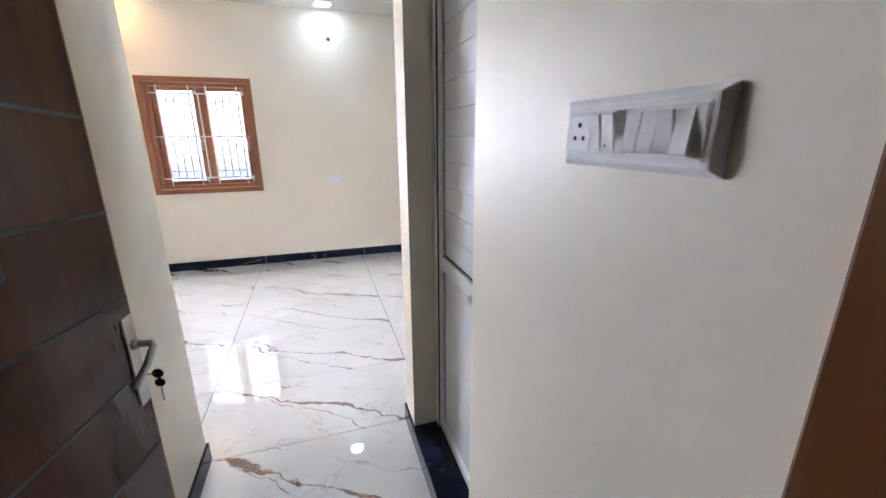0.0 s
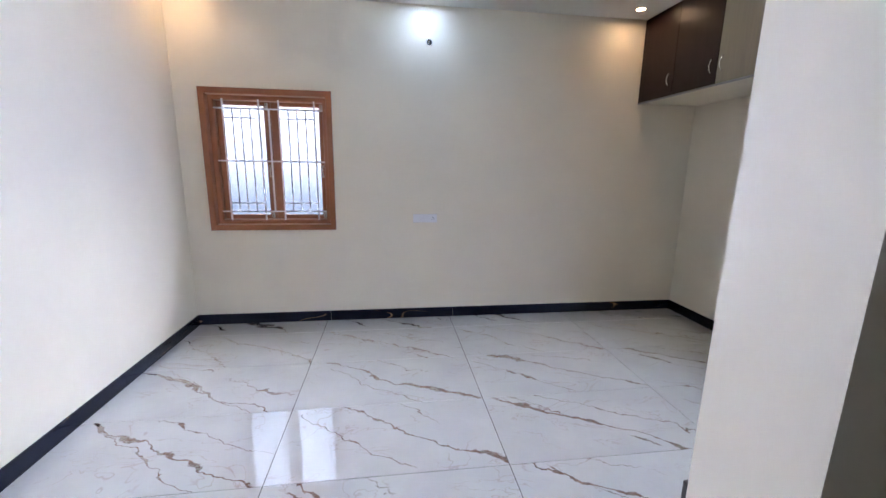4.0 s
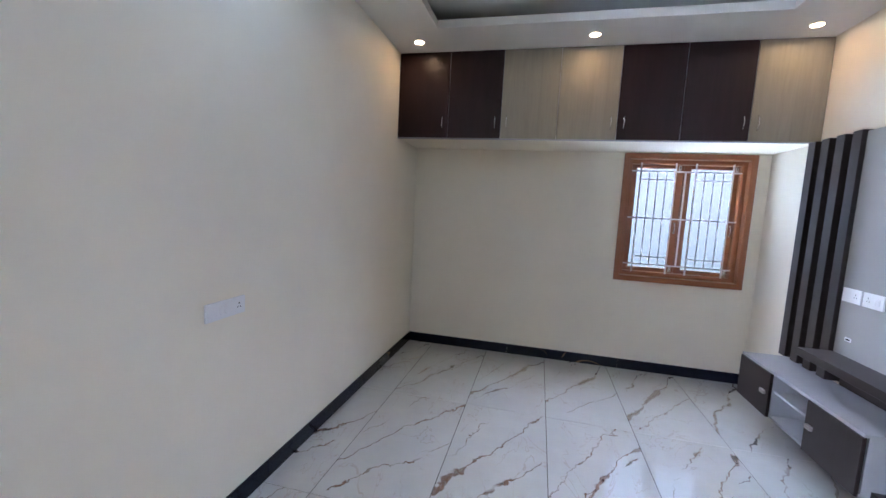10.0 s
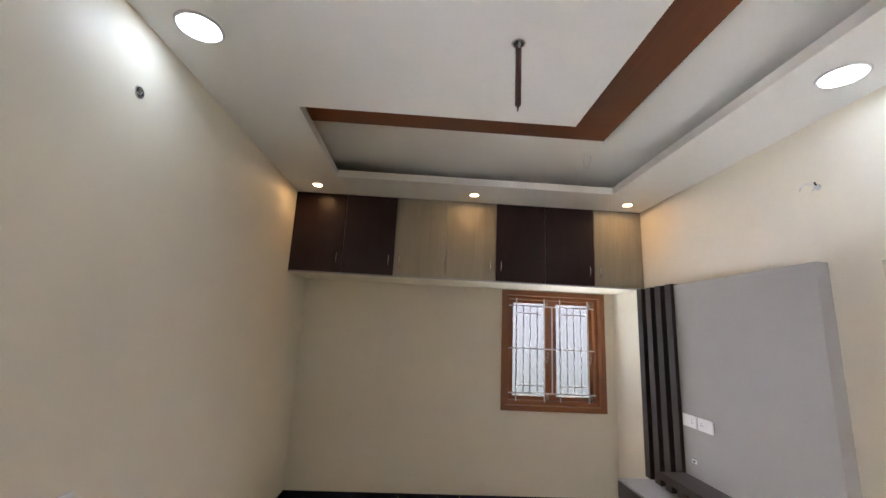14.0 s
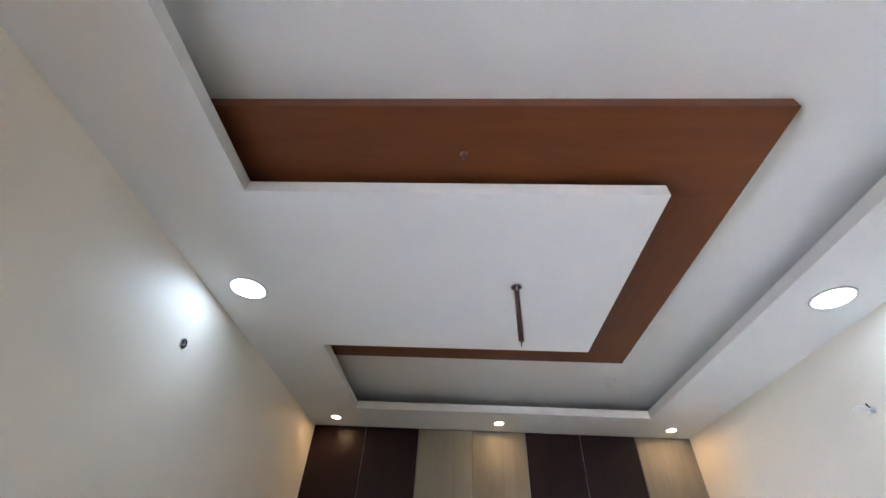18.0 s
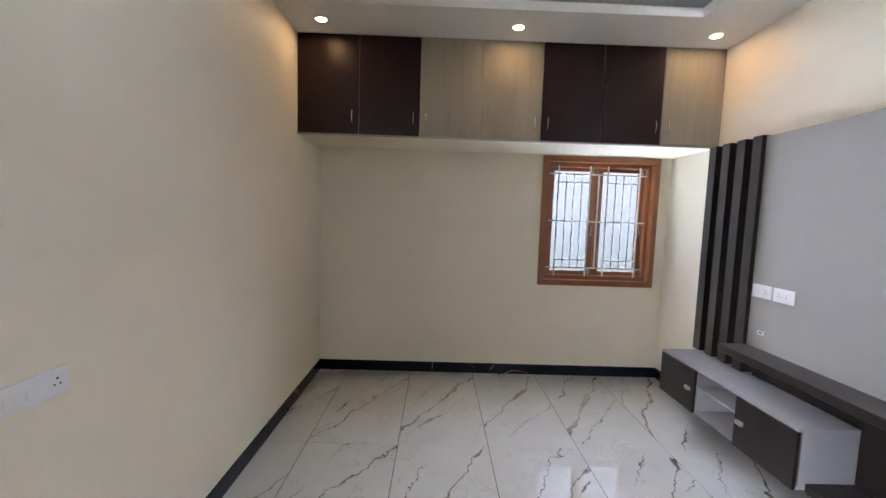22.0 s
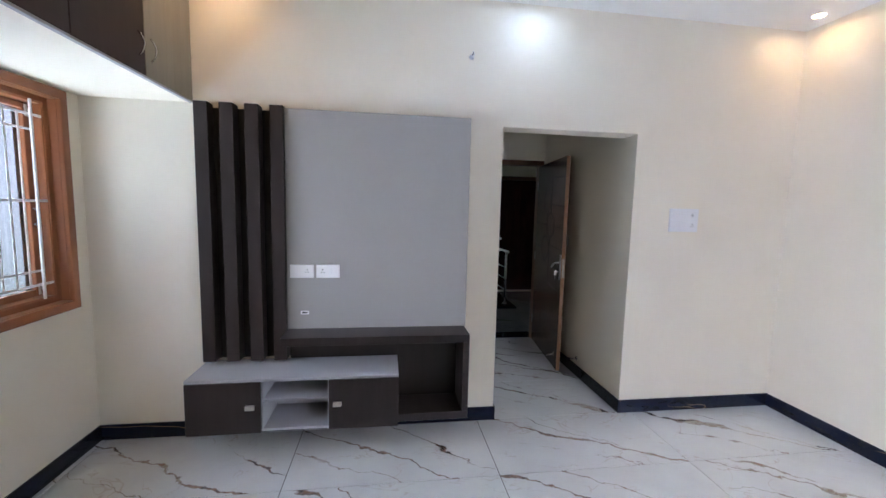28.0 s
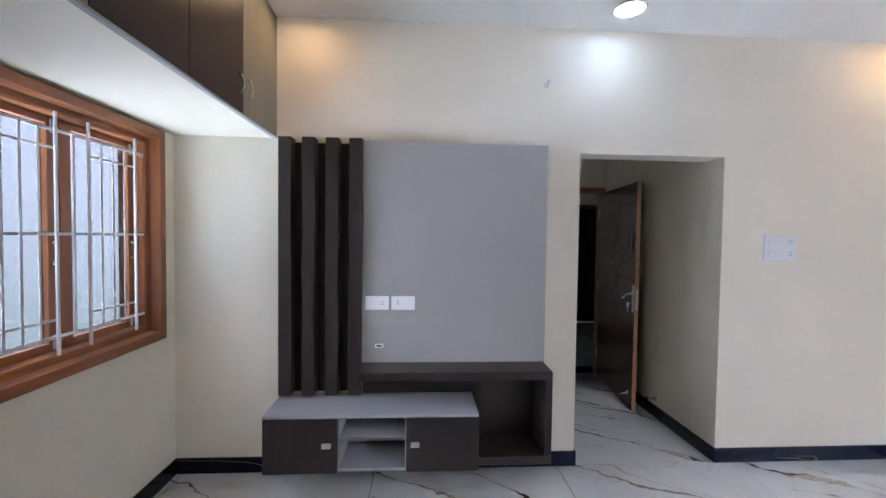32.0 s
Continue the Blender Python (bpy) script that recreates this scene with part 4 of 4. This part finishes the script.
part("gasket", box(FX + 0.004, FX + 0.04, y1 - 0.001, y1 + 0.0038, 0.105, 2.095), M_GASKET, pd)
LX = FX + 0.008
part("stile", box(LX, LX + 0.04, y1 - 0.046, y1 - 0.001, 0.11, 2.09, 0.006, None, 2), M_PVC, pd)
part("stile", box(LX, LX + 0.04, y0, y0 + 0.046, 0.11, 2.09, 0.006, None, 2), M_PVC, pd)
for z0, z1 in ((0.11, 0.16), (0.962, 1.03), (2.04, 2.09)):
    part("rail", box(LX, LX + 0.04, y0 + 0.046, y1 - 0.046, z0, z1, 0.006, None, 2), M_PVC, pd)
part("lower_panel", box(LX + 0.014, LX + 0.026, y0 + 0.044, y1 - 0.044, 0.155, 0.965), M_PVC, pd)
for i in range(10):
    z = 1.033 + i * 0.1005
    part("plank", box(LX + 0.014, LX + 0.026, y0 + 0.044, y1 - 0.044, z + 0.0005, min(z + 0.0998, 2.045), 0.0008), M_PVC, pd)
part("plank_backing", box(LX + 0.020, LX + 0.024, y0 + 0.05, y1 - 0.05, 1.03, 2.045), M_GREY, pd)
for z0, z1 in ((0.16, 0.962), (1.03, 2.04)):
    part("bead", box(LX + 0.0125, LX + 0.0145, y1 - 0.053, y1 - 0.046, z0, z1), M_GASKET, pd)
part("bead", box(LX + 0.0125, LX + 0.0145, y0 + 0.046, y1 - 0.046, 1.0302, 1.0372), M_GASKET, pd)
hy = 0.90
pull = part("handle", tube([(LX, hy + 0.055, 0.998), (LX - 0.022, hy + 0.05, 0.998), (LX - 0.038, hy + 0.02, 0.996), (LX - 0.038, hy - 0.03, 0.994), (LX - 0.022, hy - 0.06, 0.992), (LX, hy - 0.065, 0.992)], 0.0085, 10), M_PVC, pd, "white plastic bow handle", True)
for dy in (0.055, -0.065):
    part("handle_foot", disc(0.013, 0.004, 14, None, Matrix.Translation((LX, hy + dy, 0.996)) @ Matrix.Rotation(radians(-90), 4, "Y")), M_PVC, pd)

# ---- lobby things ----
red = tagged(new("door_3"), "closed dark red polished wooden door across the lobby", "door", "", "structure")
part("leaf", box(-2.05, -0.95, LY, LY + 0.03, 0.02, 2.08, 0.003), M_REDDOOR, red)
part("frame", box(-2.12, -2.05, LY, LY + 0.05, 0, 2.15, 0.003), M_DOORFRAME, red)
part("frame", box(-0.95, -0.88, LY, LY + 0.05, 0, 2.15, 0.003), M_DOORFRAME, red)
part("frame", box(-2.05, -0.95, LY, LY + 0.05, 2.08, 2.15, 0.003), M_DOORFRAME, red)
part("knob", disc(0.02, 0.05, 16, 0.024, Matrix.Translation((-1.02, LY + 0.03, 1.0)) @ Matrix.Rotation(radians(-90), 4, "X")), M_STEEL, red, "", True)
structure("landing", box(-0.95, 1.9, LY, -1.53, 0.0, 0.03, 0.003), M_BLACK, "black granite stair landing in the lobby", "landing")
rail = thing("stair_railing", (-0.82, -1.75, 0.03), "stainless steel stair railing with horizontal bars", "railing")
for y in (0, -0.55, -1.05):
    part("post", tube([(0, y, 0), (0, y, 0.82)], 0.019, 12), M_CHROME, rail, "", True)
    part("foot", disc(0.04, 0.012, 20, 0.036, Matrix.Translation((0, y, 0))), M_CHROME, rail, "", True)
part("handrail", tube([(0, 0.08, 0.84), (0, -1.08, 0.84)], 0.025, 14), M_CHROME, rail, "", True)
for z in (0.22, 0.4, 0.58):
    part("bar", tube([(0, 0.0, z), (0, -1.05, z)], 0.0085, 10), M_CHROME, rail, "", True)

# ---- floor ----
bm = box(XW, XE, YS, YN, -0.12, -0.004)
box(PW, PE, YD - 0.33, YS, -0.12, -0.004, bm=bm)
floor = structure("floor", bm, M_GROUT, "polished white marble tile floor with brown veins", "floor")
lobby_floor = structure("floor_lobby", box(-3.2, 1.9, LY, YD - 0.33, -0.12, -0.004), M_GROUT, "polished marble tile floor of the lobby", "floor")
structure("door_sill", box(PW, PE, YD - 0.33, YD - 0.11, -0.003, 0.002), M_BLACK, "black granite strip under the entrance door", "door sill")
TX, TY, GAP = 1.22, 0.609, 0.0021
meshes = {}


def tile(x0, x1, y0, y1, parent):
    w, d = round(x1 - x0 - 2 * GAP, 4), round(y1 - y0 - 2 * GAP, 4)
    if w < 0.01 or d < 0.01:
        return
    if (w, d) not in meshes:
        b = box(-w / 2, w / 2, -d / 2, d / 2, -0.0035, 0.0, 0.0006)
        me = bpy.data.meshes.new("tile")
        b.to_mesh(me)
        b.free()
        me.materials.append(M_TILE)
        meshes[(w, d)] = me
    t = new("tile", meshes[(w, d)])
    t.parent = parent
    t.location = ((x0 + x1) / 2, (y0 + y1) / 2, 0)


def tiles(x0, x1, y0, y1, parent):
    xs = [x0] + [x for x in [-0.815 + TX * k for k in range(-3, 6)] if x0 < x < x1] + [x1]
    ys = [y0] + [y for y in [4.675 - TY * k for k in range(14, -1, -1)] if y0 < y < y1] + [y1]
    for a, b in zip(xs, xs[1:]):
        for c, d in zip(ys, ys[1:]):
            tile(a, b, c, d, parent)


tiles(XW, XE, YS, YN, floor)
tiles(PW, PE, YD - 0.11, YS, floor)
tiles(-3.2, 1.9, -1.53, YD - 0.33, lobby_floor)
tiles(-3.2, -0.95, LY, -1.53, lobby_floor)
